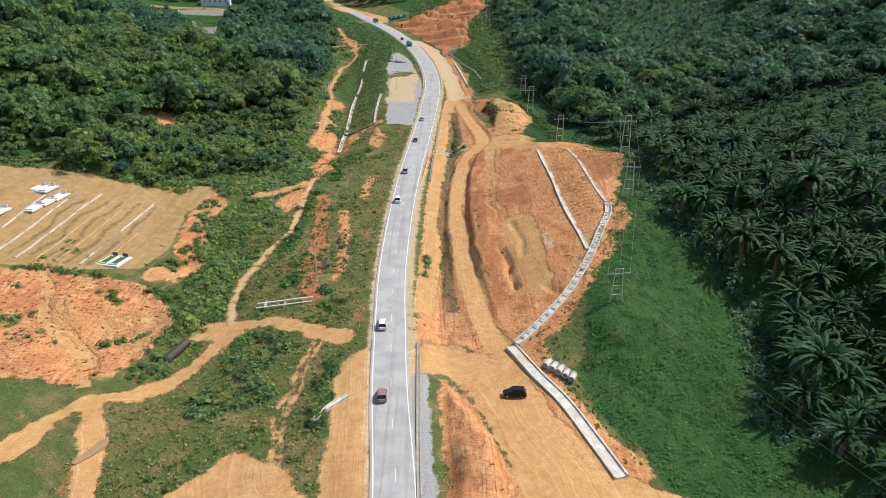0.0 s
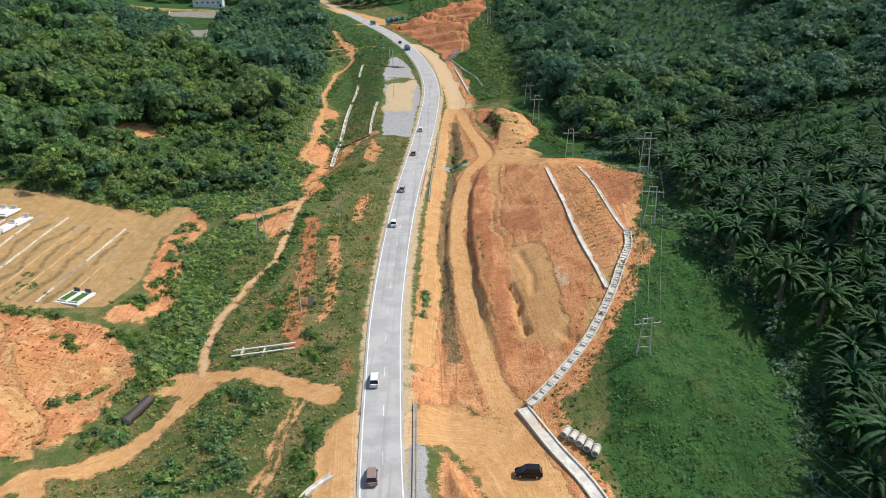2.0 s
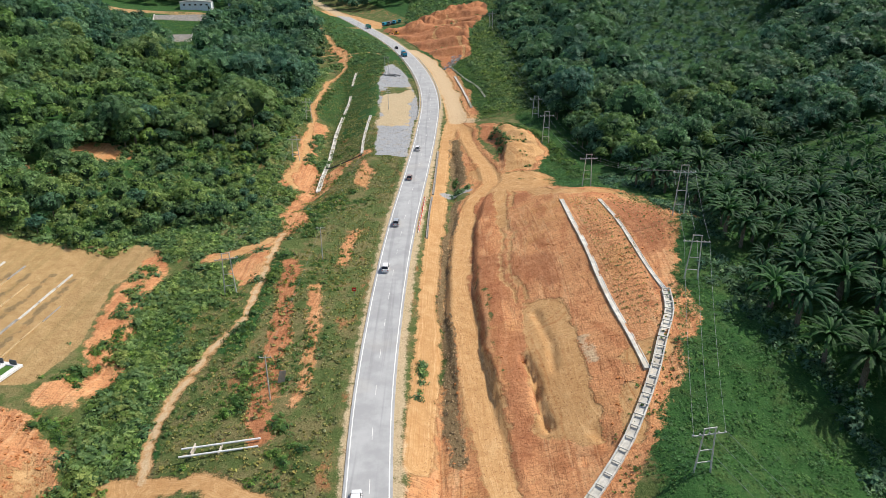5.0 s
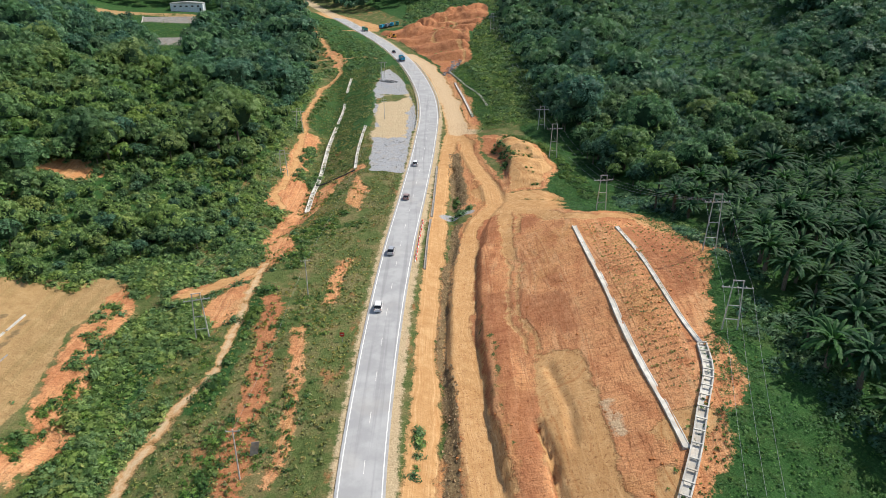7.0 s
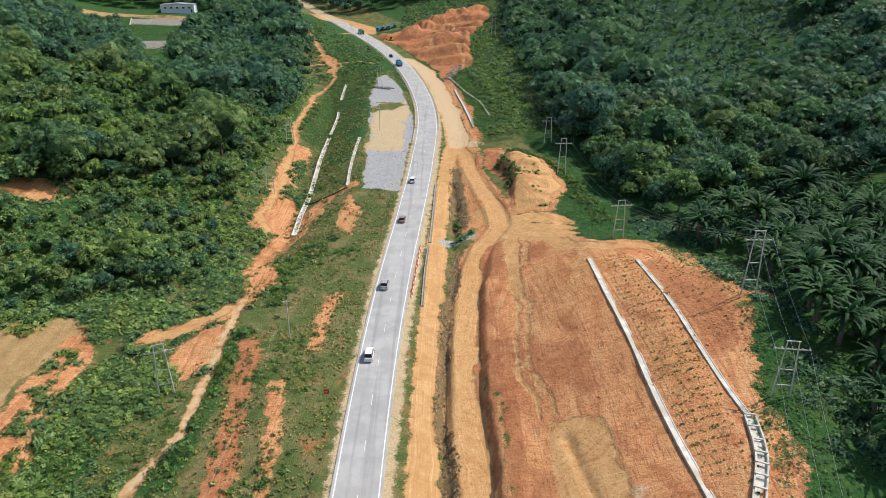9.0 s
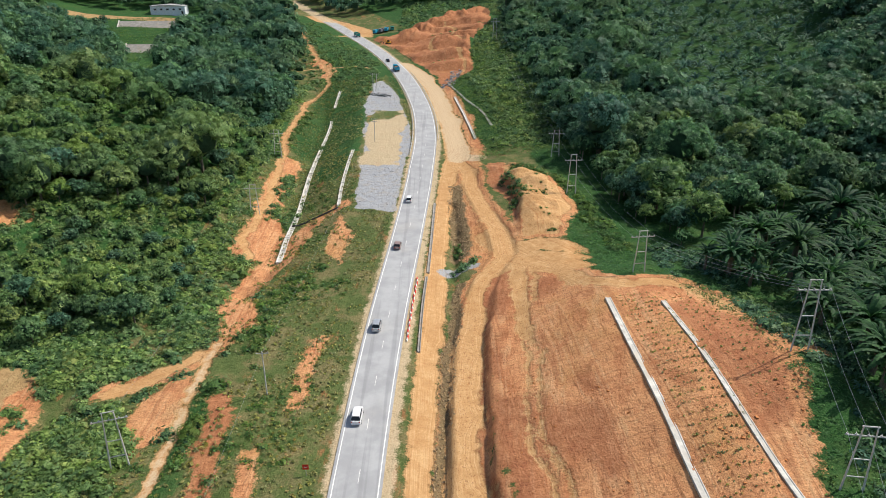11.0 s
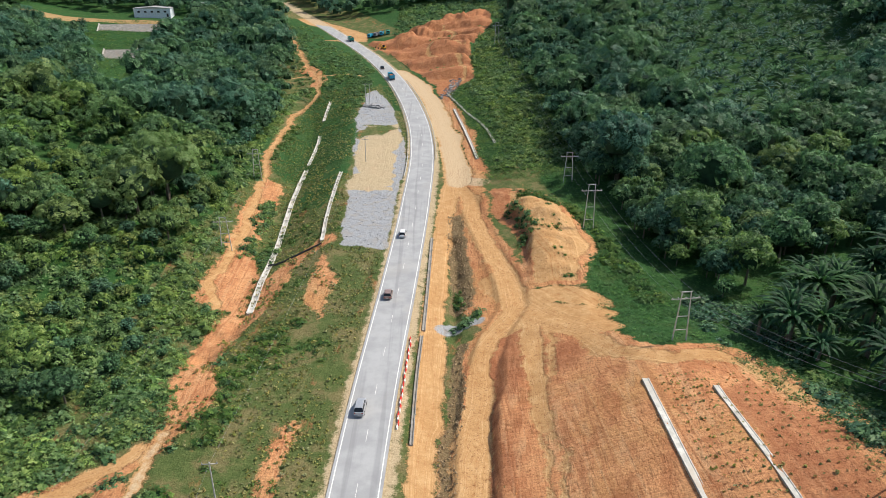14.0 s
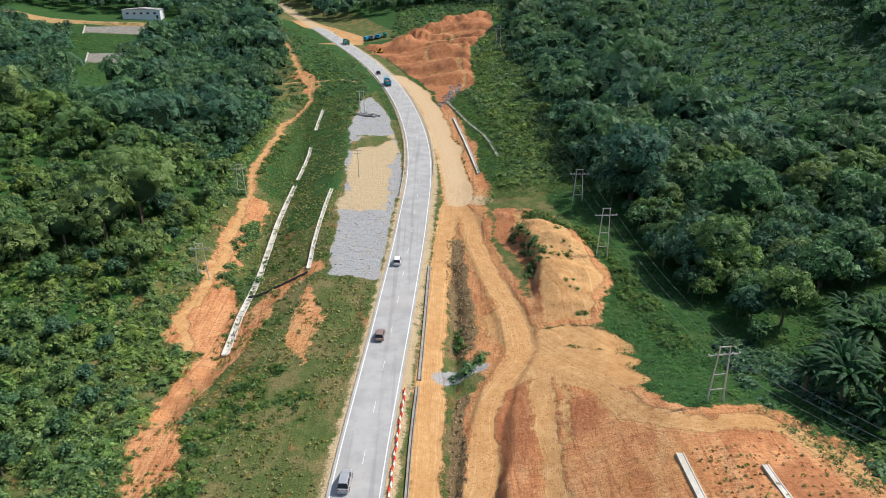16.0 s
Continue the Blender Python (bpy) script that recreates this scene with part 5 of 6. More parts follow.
# thick bushes between the cemetery bank and the earth path
x, y, rng = clumps(2100, -78, -50, 132, 226, 102, lambda x, y: (x > np.interp(y, [132, 160, 200, 226], [-60, -66, -70, -78])) & (line_distance(x, y, LEFT_PATH) > 3) & (line_distance(x, y, STREAM) > 4) & (fbm(x, y, 12, 2, 103) > -0.12) & (zone_fields(x, y)[0][0] < 1.5))
spread("scrub", shrub_forms, rows_of(x, y, rng, 0.7, 2.0, 5, 0.2), M_LEAF_YOUNG, "thick bright green bushes below the cemetery bank", "shrubs")
x, y, rng = clumps(900, -40, 40, 480, 640, 106, lambda x, y: (line_distance(x, y, RED_FIELD, True) < 1) & (fbm(x, y, 20, 3, 107) > 0.3))
spread("scrub", shrub_forms, rows_of(x, y, rng, 0.6, 1.5, 5, 0.2), M_LEAF, "green scrub left standing on the red works field", "shrubs")
# plants on the yellow heap
x, y, rng = clumps(420, 17, 40, 268, 322, 104, lambda x, y: (line_distance(x, y, MOUND, True) < 2) & (fbm(x, y, 6, 2, 105) > 0.12) & (x > 18))
spread("scrub", shrub_forms, rows_of(x, y, rng, 0.3, 0.9, 5, 0.1), M_SHRUB, "small plants dotted over the yellow earth heap", "shrubs")
# dark bushes at the foot of the palms
x, y, rng = clumps(2600, 48, 80, 60, 262, 97, lambda x, y: (np.abs(x - palm_edge(y) - 1) < 5.5 + 5 * fbm(x, y, 14, 2, 98)) & (fbm(x, y, 9, 2, 99) > -0.1))
spread("undergrowth", shrub_forms, rows_of(x, y, rng, 0.7, 1.9, 5, 0.2), M_LEAF_DARK, "dark green bushes and vines below the palms", "shrubs")
x, y, rng = clumps(2200, -125, -44, 455, 650, 101, lambda x, y: (line_distance(x, y, FAR_TRACK) > 2.2) & (line_distance(x, y, FAR_TRACK) < 12) & (line_distance(x, y, FAR_PATH) > 2.5) & (x < road_x(y) - 12))
spread("scrub", shrub_forms, rows_of(x, y, rng, 0.8, 1.9, 5, 0.2), M_LEAF, "green scrub on both sides of the far track", "shrubs")
# green cover over the slope beside the far drains
x, y, rng = clumps(4200, 6, 46, 335, 510, 100, lambda x, y: (x > road_x(y) + 17) & keep_off(x, y, 0.5))
spread("creeper", creeper_forms, rows_of(x, y, rng, 0.9, 2.0, 6, 0.1), M_SHRUB, "green creeper over the slope beside the far drains", "creeper")
# rough grass
rng = np.random.default_rng(71)


def tuft(seed):
    r = np.random.default_rng(seed)
    n = 6
    a = r.uniform(0, 6.28, n)
    at = np.stack([np.cos(a) * r.uniform(0, 0.3, n), np.sin(a) * r.uniform(0, 0.3, n), r.uniform(0.1, 0.3, n)], 1)
    return cards(r, at, np.stack([np.cos(a), np.sin(a), 1.3 + 0 * a], 1), 0.34, False)


x, y, rng = clumps(34000, -62, 2, 62, 470, 72, lambda x, y: keep_off(x, y, 0.3) & (x < road_x(y)) & (fbm(x, y, 9, 3, 73) > -0.25))
spread("rough_grass", [tuft(500 + k) for k in range(5)], rows_of(x, y, rng, 0.5, 1.15, 5), M_GRASS, "dry green and straw-coloured rough grass on the bank", "grass")
x, y, rng = clumps(5000, -46, -16, 138, 300, 76, lambda x, y: (zone_fields(x, y)[0][0] > -0.6) & (zone_fields(x, y)[0][1] < -0.5) & (fbm(x, y, 7, 3, 77) > -0.08))
spread("rough_grass", [tuft(530 + k) for k in range(5)], rows_of(x, y, rng, 0.7, 1.4, 5), M_GRASS, "thin grass growing over the bare red strips", "grass")
x, y, rng = clumps(3600, -2, 8, 134, 314, 74, lambda x, y: zone_fields(x, y)[1][1] > -0.2)
spread("rough_grass", [tuft(510 + k) for k in range(5)], rows_of(x, y, rng, 0.35, 0.85, 5), plain("dead_brush", (0.34, 0.24, 0.13), 0.9, spread=0.5), "brown dead brush on the cut belt", "grass")
x, y, rng = clumps(2400, 16, 52, 84, 196, 79, lambda x, y: (line_distance(x, y, GUTTER_LINE + CHANNEL_LINE[1:]) < 9) & (x > np.interp(y, [84, 117, 168, 196], [29, 17, 46, 52])) & (fbm(x, y, 6, 3, 89) > -0.2))
spread("rough_grass", [tuft(560 + k) for k in range(4)], rows_of(x, y, rng, 0.5, 1.1, 4), M_SHRUB, "thin green grass creeping over the bare edge", "grass")
# seedling rows on the upper berm
rows = []
for k in range(15):
    for j in range(34):
        px, py = 34.6 + k * 0.62 + 0.06 * j * 0.2, 158 + j * 2.05 + 0.35 * (k % 2)
        lim = 43.3 if py > 180 else 42.0
        if px < lim and not (py < 172 and px > 41):
            rows.append((px + rng.normal(0, 0.1), py + rng.normal(0, 0.18)))
for k in range(8):
    for j in range(20):
        px, py = 45.2 + k * 1.2, 186 + j * 2.1
        if px < np.interp(py, [186, 212, 228], [53, 57, 55]):
            rows.append((px + rng.normal(0, 0.15), py + rng.normal(0, 0.2)))
rows = np.array(rows)
spread("seedlings", [tuft(520 + k) for k in range(4)], rows_of(rows[:, 0], rows[:, 1], rng, 0.45, 0.95, 4), M_GRASS, "rows of small seedlings planted on the berm", "seedlings")


# ---- loose stone and clods ----
def lump(seed):
    r = np.random.default_rng(seed)
    return BALL1[0] * (1 + r.normal(0, 0.25, (len(BALL1[0]), 1))) * [1, 0.8, 0.7], BALL1[1], np.zeros(len(BALL1[1]), int)


lumps = [lump(540 + k) for k in range(5)]
x, y, rng = clumps(1800, -4, 60, 70, 270, 81, lambda x, y: (zone_fields(x, y)[0][0] > 0.3) & (zone_fields(x, y)[0][1] < 0) & (fbm(x, y, 12, 3, 82) > 0.05))
spread("clods", lumps, rows_of(x, y, rng, 0.08, 0.32, 5), M_ORANGE, "loose orange clods on the cut slope", "clods")
x, y, rng = clumps(1500, -110, -58, 105, 150, 83, lambda x, y: line_distance(x, y, RED_LEFT, True) < 0)
spread("clods", lumps, rows_of(x, y, rng, 0.1, 0.4, 5), M_ORANGE, "loose orange clods on the eroded bank", "clods")
x, y, rng = clumps(2600, -35, -9, 290, 466, 84, lambda x, y: (zone_fields(x, y)[0][2] > 0) & (np.abs(x - road_x(y)) > 5.5))
spread("broken_stone", lumps, rows_of(x, y, rng, 0.08, 0.24, 5), M_STONE, "grey broken stone spread over the pad", "stone")
x, y, rng = clumps(300, -33, -22, 428, 440, 85, lambda x, y: line_distance(x, y, [(-31, 434), (-25, 432)]) < 2.2)
spread("broken_stone", lumps, rows_of(x, y, rng, 0.4, 0.9, 5), M_STONE, "heap of grey stone round the poles", "stone")
x, y, rng = clumps(500, -4, 14, 440, 480, 86, lambda x, y: line_distance(x, y, [(4, 446), (8, 465), (10, 478)]) < 3)
spread("broken_stone", lumps, rows_of(x, y, rng, 0.3, 0.8, 5), M_STONE, "pale boulders at the foot of the cut", "stone")


def loft(profile_rows):
    """A shell from cross-sections of equal length, closed at both ends."""
    bm = bmesh.new()
    rows = [[bm.verts.new(p) for p in row] for row in profile_rows]
    n = len(rows[0])
    for p, q in zip(rows, rows[1:]):
        for j in range(n):
            bm.faces.new((p[j], p[(j + 1) % n], q[(j + 1) % n], q[j]))
    bm.faces.new(rows[0][::-1])
    bm.faces.new(rows[-1])
    bmesh.ops.recalc_face_normals(bm, faces=bm.faces)
    return bm


def puddle(x, y, w, l, turn):
    s = Shade("muddy_water", 0.12, 0, 0.5)
    s.colour(s.mix(s.noise(s.position(), 0.6, 3), (0.3, 0.18, 0.1), (0.45, 0.29, 0.17)))
    bm = bmesh.new()
    vs = [bm.verts.new((w * math.cos(a) * (1 + 0.25 * math.sin(3 * a + 1)), l * math.sin(a) * (1 + 0.2 * math.cos(2 * a)), 0)) for a in np.linspace(0, 2 * math.pi, 33)[:-1]]
    bm.faces.new(vs)
    bmesh.ops.extrude_face_region(bm, geom=bm.faces[:])
    bmesh.ops.translate(bm, verts=vs, vec=(0, 0, -0.5))
    bmesh.ops.recalc_face_normals(bm, faces=bm.faces)
    ob = new("puddle", finish(bm, "puddle", s.mat))
    ob.matrix_world = pose(x, y, height(x, y) + 0.22, 0, 0, turn)
    tagged(ob, "shallow brown muddy puddle on the earth track", "puddle", kind="structure")


puddle(-59.5, 90, 0.9, 4.2, -25)


# ---- drains ----
def settle(bm, m):
    bmesh.ops.transform(bm, matrix=m.inverted(), verts=bm.verts)
    return bm


def drain(line, half, deep, wall, label, bars=0.0, lift=0.14, group="concrete drains", step=2.0):
    pts = curve_points(line, step)
    m = pose(pts[0][0], pts[0][1], height(*pts[0]))
    ob = thing("concrete_drain", m, label, "drain", group)
    prof = [(-half, -0.7), (-half, deep), (-half + wall, deep), (-half + wall + 0.06, 0.06), (half - wall - 0.06, 0.06), (half - wall, deep), (half, deep), (half, -0.7), (-half, -0.7)]
    part("channel", settle(ribbon(pts, prof, lift), m), M_CONCRETE_OLD if group == "roadside drains" else M_CONCRETE, ob)
    if bars:
        along = curve_points(line, bars)
        for i in range(len(along) - 1):
            (ax, ay), (bx, by) = along[i], along[i + 1]
            turn = math.degrees(math.atan2(by - ay, bx - ax)) - 90
            bm = box(bmesh.new(), 0, 0, 0, 2 * half - 0.1, 0.28, 0.16, 0.02)
            o = part("crossbar", bm, M_CONCRETE, ob)
            o.matrix_local = m.inverted() @ pose(ax, ay, height(ax, ay) + lift + deep - 0.02, 0, 0, turn)
    return ob


drain(GUTTER_LINE, 0.85, 0.5, 0.22, "pale concrete stepped drain with crossbars down the slope", 2.0)
drain(CHANNEL_LINE, 1.25, 0.35, 0.3, "wide pale concrete channel along the earth yard")
drain(BERM_LINE, 0.55, 0.14, 0.16, "white concrete berm drain straight down the red slope", lift=0.07)
drain(BERM_LINE_UPPER, 0.45, 0.14, 0.14, "soiled pale concrete berm drain on the upper slope", lift=0.07)
drain([(-43, 271), (-43.6, 293), (-44.8, 322), (-46, 345), (-46.6, 367)], 0.75, 0.4, 0.2, "white concrete drain beside the orange washout", 6.0, group="bank drains")
drain([(-46.7, 372), (-46.8, 393), (-47.6, 405)], 0.6, 0.3, 0.18, "white concrete drain section on the bank", group="bank drains")
drain([(-49, 425), (-49.4, 450)], 0.6, 0.3, 0.18, "short white concrete drain section on the bank", group="bank drains")
drain([(-30.6, 300), (-31.6, 318), (-31.6, 349)], 0.5, 0.3, 0.16, "pale broken concrete drain on the grass bank", 5.0, group="bank drains")
drain([(5, 452), (12, 420), (18.5, 394), (21, 372)], 0.42, 0.25, 0.14, "pale concrete toe drain below the wooded slope", group="far drains")
drain([(7.5, 426), (10.8, 396), (13.9, 360)], 0.5, 0.25, 0.16, "white concrete drain beside the far yard", group="far drains")
drain([(-22.4, 93), (-20, 97), (-17, 100)], 0.45, 0.3, 0.12, "grey precast gutter piece at the road bank", group="bank drains", lift=0.3)
drain([(-5.0, 118), (-4.4, 100), (-3.9, 85), (-3, 66)], 0.32, 0.2, 0.1, "narrow concrete roadside drain", group="roadside drains", lift=0.1)
drain([(-2.9, 256), (-2.2, 275), (-1.4, 300)], 0.35, 0.25, 0.12, "broken pale concrete drain beside the road", group="roadside drains", lift=0.15)
drain([(-4.3, 222), (-3.9, 240), (-3.2, 254)], 0.3, 0.3, 0.12, "pale concrete roadside drain wall", group="roadside drains", lift=0.15)

# concrete pipes
def pipe_ring(m, r, length, label):
    ob = thing("concrete_pipe", m, label, "pipe", "row of concrete pipes")
    bm = bmesh.new()
    rings = []
    for y, rr in ((-length / 2, r), (length / 2 - 0.2, r), (length / 2 - 0.2, r + 0.08), (length / 2, r + 0.08), (length / 2, r - 0.14), (-length / 2, r - 0.14)):
        rings.append([bm.verts.new((rr * math.cos(a), y, rr * math.sin(a))) for a in np.linspace(0, 2 * math.pi, 25)[:-1]])
    for p, q in zip(rings, rings[1:] + rings[:1]):
        for j in range(24):
            bm.faces.new((p[j], p[(j + 1) % 24], q[(j + 1) % 24], q[j]))
    bmesh.ops.recalc_face_normals(bm, faces=bm.faces)
    part("shell", bm, M_CONCRETE, ob)
    return ob


for k in range(5):
    px, py = 20.3 + 1.02 * k, 109.4 - 1.0 * k
    pipe_ring(pose(px, py, height(px, py) + 0.6, 4, 0, -40 + 4 * k), 0.64, 1.8, "large pale concrete drain pipe lying on the earth")


# ---- overhead lines ----
def pylon(x, y, top, turn):
    z = height(x, y)
    h = max(7.5, min(12.0, top - z))
    ob = thing("pylon", pose(x, y, z, 0, 0, turn), "pale twin-pole power line pylon with cross-arm", "pylon", "pylons of the power line")
    for s in (-1, 1):
        part("pole", rod(bmesh.new(), (s * 1.35, 0, -0.8), (s * 0.8, 0, h), 0.14, 0.09, 8), M_POLE, ob)
    for u, w in ((1.0, 1.0), (0.86, 2.6)):
        part("cross_arm", box(bmesh.new(), 0, 0, h * u, 2 * w, 0.14, 0.16, 0.02), M_POLE, ob)
    for u in (0.5, 0.22):
        part("rung", box(bmesh.new(), 0, 0, h * u, 2 * (1.35 - 0.55 * u), 0.1, 0.12), M_POLE, ob)
    for k in (-2.4, -1.4, 0, 1.4, 2.4):
        part("insulator", rod(rod(bmesh.new(), (k, 0, h * 0.86), (k, 0, h * 0.86 + 0.35), 0.1, 0.05, 8), (k, 0, h * 0.86 + 0.16), (k, 0, h * 0.86 + 0.2), 0.14, 0.14, 8), M_STEEL, ob)
    c, s = math.cos(radians(turn)), math.sin(radians(turn))
    return [Vector((x + k * c, y + k * s, z + h * 0.86 + 0.38)) for k in (-2.4, 0, 2.4)], ob


def cable(a, b, sag, r=0.017):
    m = Matrix.Translation(a)
    ob = thing("power_cable", m, "thin grey power cable sagging between pylons", "cable", "power cables")
    pts = [(b - a) * (k / 10) - Vector((0, 0, 4 * sag * (k / 10) * (1 - k / 10))) for k in range(11)]
    across = (b - a).cross(Vector((0, 0, 1))).normalized() * r
    bm = loft([[tuple(p + across), tuple(p + Vector((0, 0, r))), tuple(p - across), tuple(p - Vector((0, 0, r)))] for p in pts])
    part("wire", bm, M_WIRE, ob)


ends = []
for px, py, top, turn in ((64, 62, 8, 0), (36.3, 124, 11.5, 10), (50, 171.5, 21.5, -8), (54.8, 196, 29.5, 0), (42.2, 237, 19.6, 8), (38.8, 296, 21, 4), (38.9, 327, 19.1, 0), (34, 530, 38, 5)):
    ends.append(pylon(px, py, top, turn)[0])
for a, b in zip(ends, ends[1:]):
    for p, q in zip(a, b):
        cable(p, q, 0.028 * (q - p).length)


def post(x, y, h, arms, label, r=0.13):
    ob = thing("power_pole", pose(x, y, height(x, y), 0, 0, 5), label, "pole", "single power poles")
    part("pole", rod(bmesh.new(), (0, 0, -0.6), (0, 0, h), r, r * 0.7, 8), M_POLE, ob)
    for k in range(arms):
        part("cross_arm", box(bmesh.new(), 0, 0, h - 0.35 - 0.9 * k, 2.2, 0.1, 0.12, 0.01), M_POLE, ob)
        for s in (-1, 1):
            part("insulator", rod(bmesh.new(), (s, 0, h - 0.3 - 0.9 * k), (s, 0, h - 0.05 - 0.9 * k), 0.07, 0.05, 6), M_STEEL, ob)
    return Vector((x, y, height(x, y) + h - 0.3))


tops = [post(*a) for a in ((-31.5, 151, 9.5, 1, "slim grey power pole on the grass bank"), (-31, 208, 9, 1, "slim grey power pole on the bank"), (-24.5, 360, 9, 2, "slim power pole on the gravel pad"), (-31.4, 433.5, 10, 1, "twin power pole in the stone heap"), (-29.6, 433.5, 10, 1, "twin power pole in the stone heap"))]
for a, b in zip(tops[:4], tops[1:4]):
    cable(a, b, 0.02 * (b - a).length, 0.01)
lp = [pylon(-50, 191, 9, 20)[0], pylon(-56, 300, 9, 5)[0], pylon(-60, 352, 13, 0)[0]]
for a, b in zip(lp, lp[1:]):
    cable(a[1], b[1], 2.2, 0.01)


# ---- vehicles ----
def ring(y, z0, z1, w0, w1, soft=0.12):
    """A rounded cross-section of a car body at station y."""
    return [(-w0 + soft, y, z0), (w0 - soft, y, z0), (w0, y, z0 + soft), (w1, y, z1 - soft), (w1 - soft, y, z1), (-w1 + soft, y, z1), (-w1, y, z1 - soft), (-w0, y, z0 + soft)]


def wheel(parent, x, y, r, wide):
    t = part("wheel", rod(bmesh.new(), (x - wide / 2, y, r), (x + wide / 2, y, r), r, r, 18), M_TYRE, parent)
    s = 1 if x > 0 else -1
    part("rim", rod(bmesh.new(), (x + s * wide * 0.5, y, r), (x + s * (wide * 0.5 + 0.015), y, r), r * 0.62, r * 0.55, 14), M_RIM, t)


def car(m, paint, label, length=4.3, tall=1.55, wide=0.86, kind="car"):
    """Front towards +y."""
    ob = thing("car", m, label, kind, "cars on the road")
    h, top = length / 2, tall
    hood = 0.62 * top
    body = loft([ring(-h, 0.35, hood * 0.95, wide * 0.88, wide * 0.84), ring(-h + 0.12, 0.25, hood * 1.02, wide * 0.97, wide * 0.95), ring(-h * 0.3, 0.22, hood * 1.03, wide, wide * 0.97), ring(h * 0.35, 0.22, hood, wide, wide * 0.96), ring(h * 0.8, 0.25, hood * 0.86, wide * 0.97, wide * 0.9), ring(h, 0.32, hood * 0.68, wide * 0.85, wide * 0.78)])
    part("body", body, paint, ob)
    cab = loft([ring(-h + 0.14, hood, hood + 0.04, wide * 0.9, wide * 0.88, 0.02), ring(-h + 0.5, hood, top, wide * 0.93, wide * 0.74, 0.05), ring(-0.1, hood, top + 0.02, wide * 0.94, wide * 0.76, 0.05), ring(h * 0.22, hood, top * 0.97, wide * 0.94, wide * 0.75, 0.05), ring(h * 0.55, hood - 0.04, hood, wide * 0.9, wide * 0.88, 0.02)])
    part("cabin_glass", cab, M_GLASS, ob, "dark tinted windows")
    roof = loft([ring(-h + 0.48, top - 0.03, top + 0.03, wide * 0.76, wide * 0.72, 0.02), ring(-0.1, top - 0.02, top + 0.05, wide * 0.79, wide * 0.74, 0.02), ring(h * 0.2, top - 0.08, top, wide * 0.77, wide * 0.73, 0.02)])
    part("roof", roof, paint, ob)
    for s in (-1, 1):
        for y0 in (-h + 0.5, -0.1):
            part("pillar", rod(bmesh.new(), (s * wide * 0.93, y0 - 0.05, hood), (s * wide * 0.76, y0, top), 0.05, 0.05, 6), paint, ob)
        part("tail_light", box(bmesh.new(), s * wide * 0.74, -h - 0.005, hood * 0.85, 0.26, 0.06, 0.2, 0.02), M_LAMP_RED, ob)
        part("headlight", box(bmesh.new(), s * wide * 0.64, h - 0.04, hood * 0.6, 0.32, 0.12, 0.14, 0.02), M_LAMP, ob)
        part("mirror", box(bmesh.new(), s * (wide + 0.07), h * 0.32, hood + 0.06, 0.16, 0.1, 0.13, 0.02), paint, ob)
        for y0 in (-h * 0.6, h * 0.62):
            wheel(ob, s * (wide - 0.09), y0, 0.32, 0.21)
    part("number_plate", box(bmesh.new(), 0, -h - 0.012, hood * 0.55, 0.45, 0.03, 0.12), M_WHITE, ob, "plain pale plate")
    part("bumper", box(bmesh.new(), 0, -h - 0.01, 0.42, wide * 1.6, 0.12, 0.16, 0.03), paint, ob)
    return ob


def truck(m, paint, label, length=8.0):
    """Front towards +y."""
    ob = thing("truck", m, label, "truck", "trucks")
    h = length / 2
    part("chassis", box(bmesh.new(), 0, 0, 0.8, 1.0, length - 0.4, 0.3, 0.03), M_DARK, ob)
    cab = loft([ring(h - 2.0, 0.7, 2.7, 1.2, 1.12), ring(h - 0.5, 0.6, 2.75, 1.2, 1.1), ring(h, 0.6, 2.4, 1.15, 1.0)])
    part("cab", cab, paint, ob)
    part("windscreen", box(bmesh.new(), 0, h - 0.1, 2.0, 1.9, 0.22, 0.7, 0.03), M_GLASS, ob)
    part("tipper_floor", box(bmesh.new(), 0, -1.1, 1.1, 2.4, length - 2.3, 0.2), paint, ob)
    for s in (-1, 1):
        part("tipper_side", box(bmesh.new(), s * 1.18, -1.1, 1.9, 0.1, length - 2.3, 1.5, 0.02), paint, ob)
        for y0 in (h - 1.1, -h + 1.0, -h + 2.3):
            wheel(ob, s * 1.05, y0, 0.5, 0.32)
    for y0 in (-h + 0.05, h - 2.25):
        part("tipper_end", box(bmesh.new(), 0, y0, 1.9, 2.3, 0.1, 1.5, 0.02), paint, ob)
    part("load", lump_mesh(2.2, length - 2.6, 1.9, -1.1), M_ORANGE, ob, "orange earth load")
    return ob


def lump_mesh(wide, long_, z, yc):
    bm = bmesh.new()
    bmesh.ops.create_grid(bm, x_segments=8, y_segments=12, size=0.5)
    for v in bm.verts:
        u = (0.5 - abs(v.co.x)) * (0.5 - abs(v.co.y)) * 4
        v.co = (v.co.x * wide, v.co.y * long_ + yc, z + 0.7 * u + 0.1 * noise.noise(v.co * 9))
    return bm


def on_road(y, side):
    x = float(road_x(y)) + side
    k = float(road_x(y + 1) - road_x(y - 1)) / 2
    g = float(road_z(y + 1) - road_z(y - 1)) / 2
    return pose(x, y, float(road_z(y)) + 0.065, math.degrees(math.atan(g)), 0, -math.degrees(math.atan(k)))


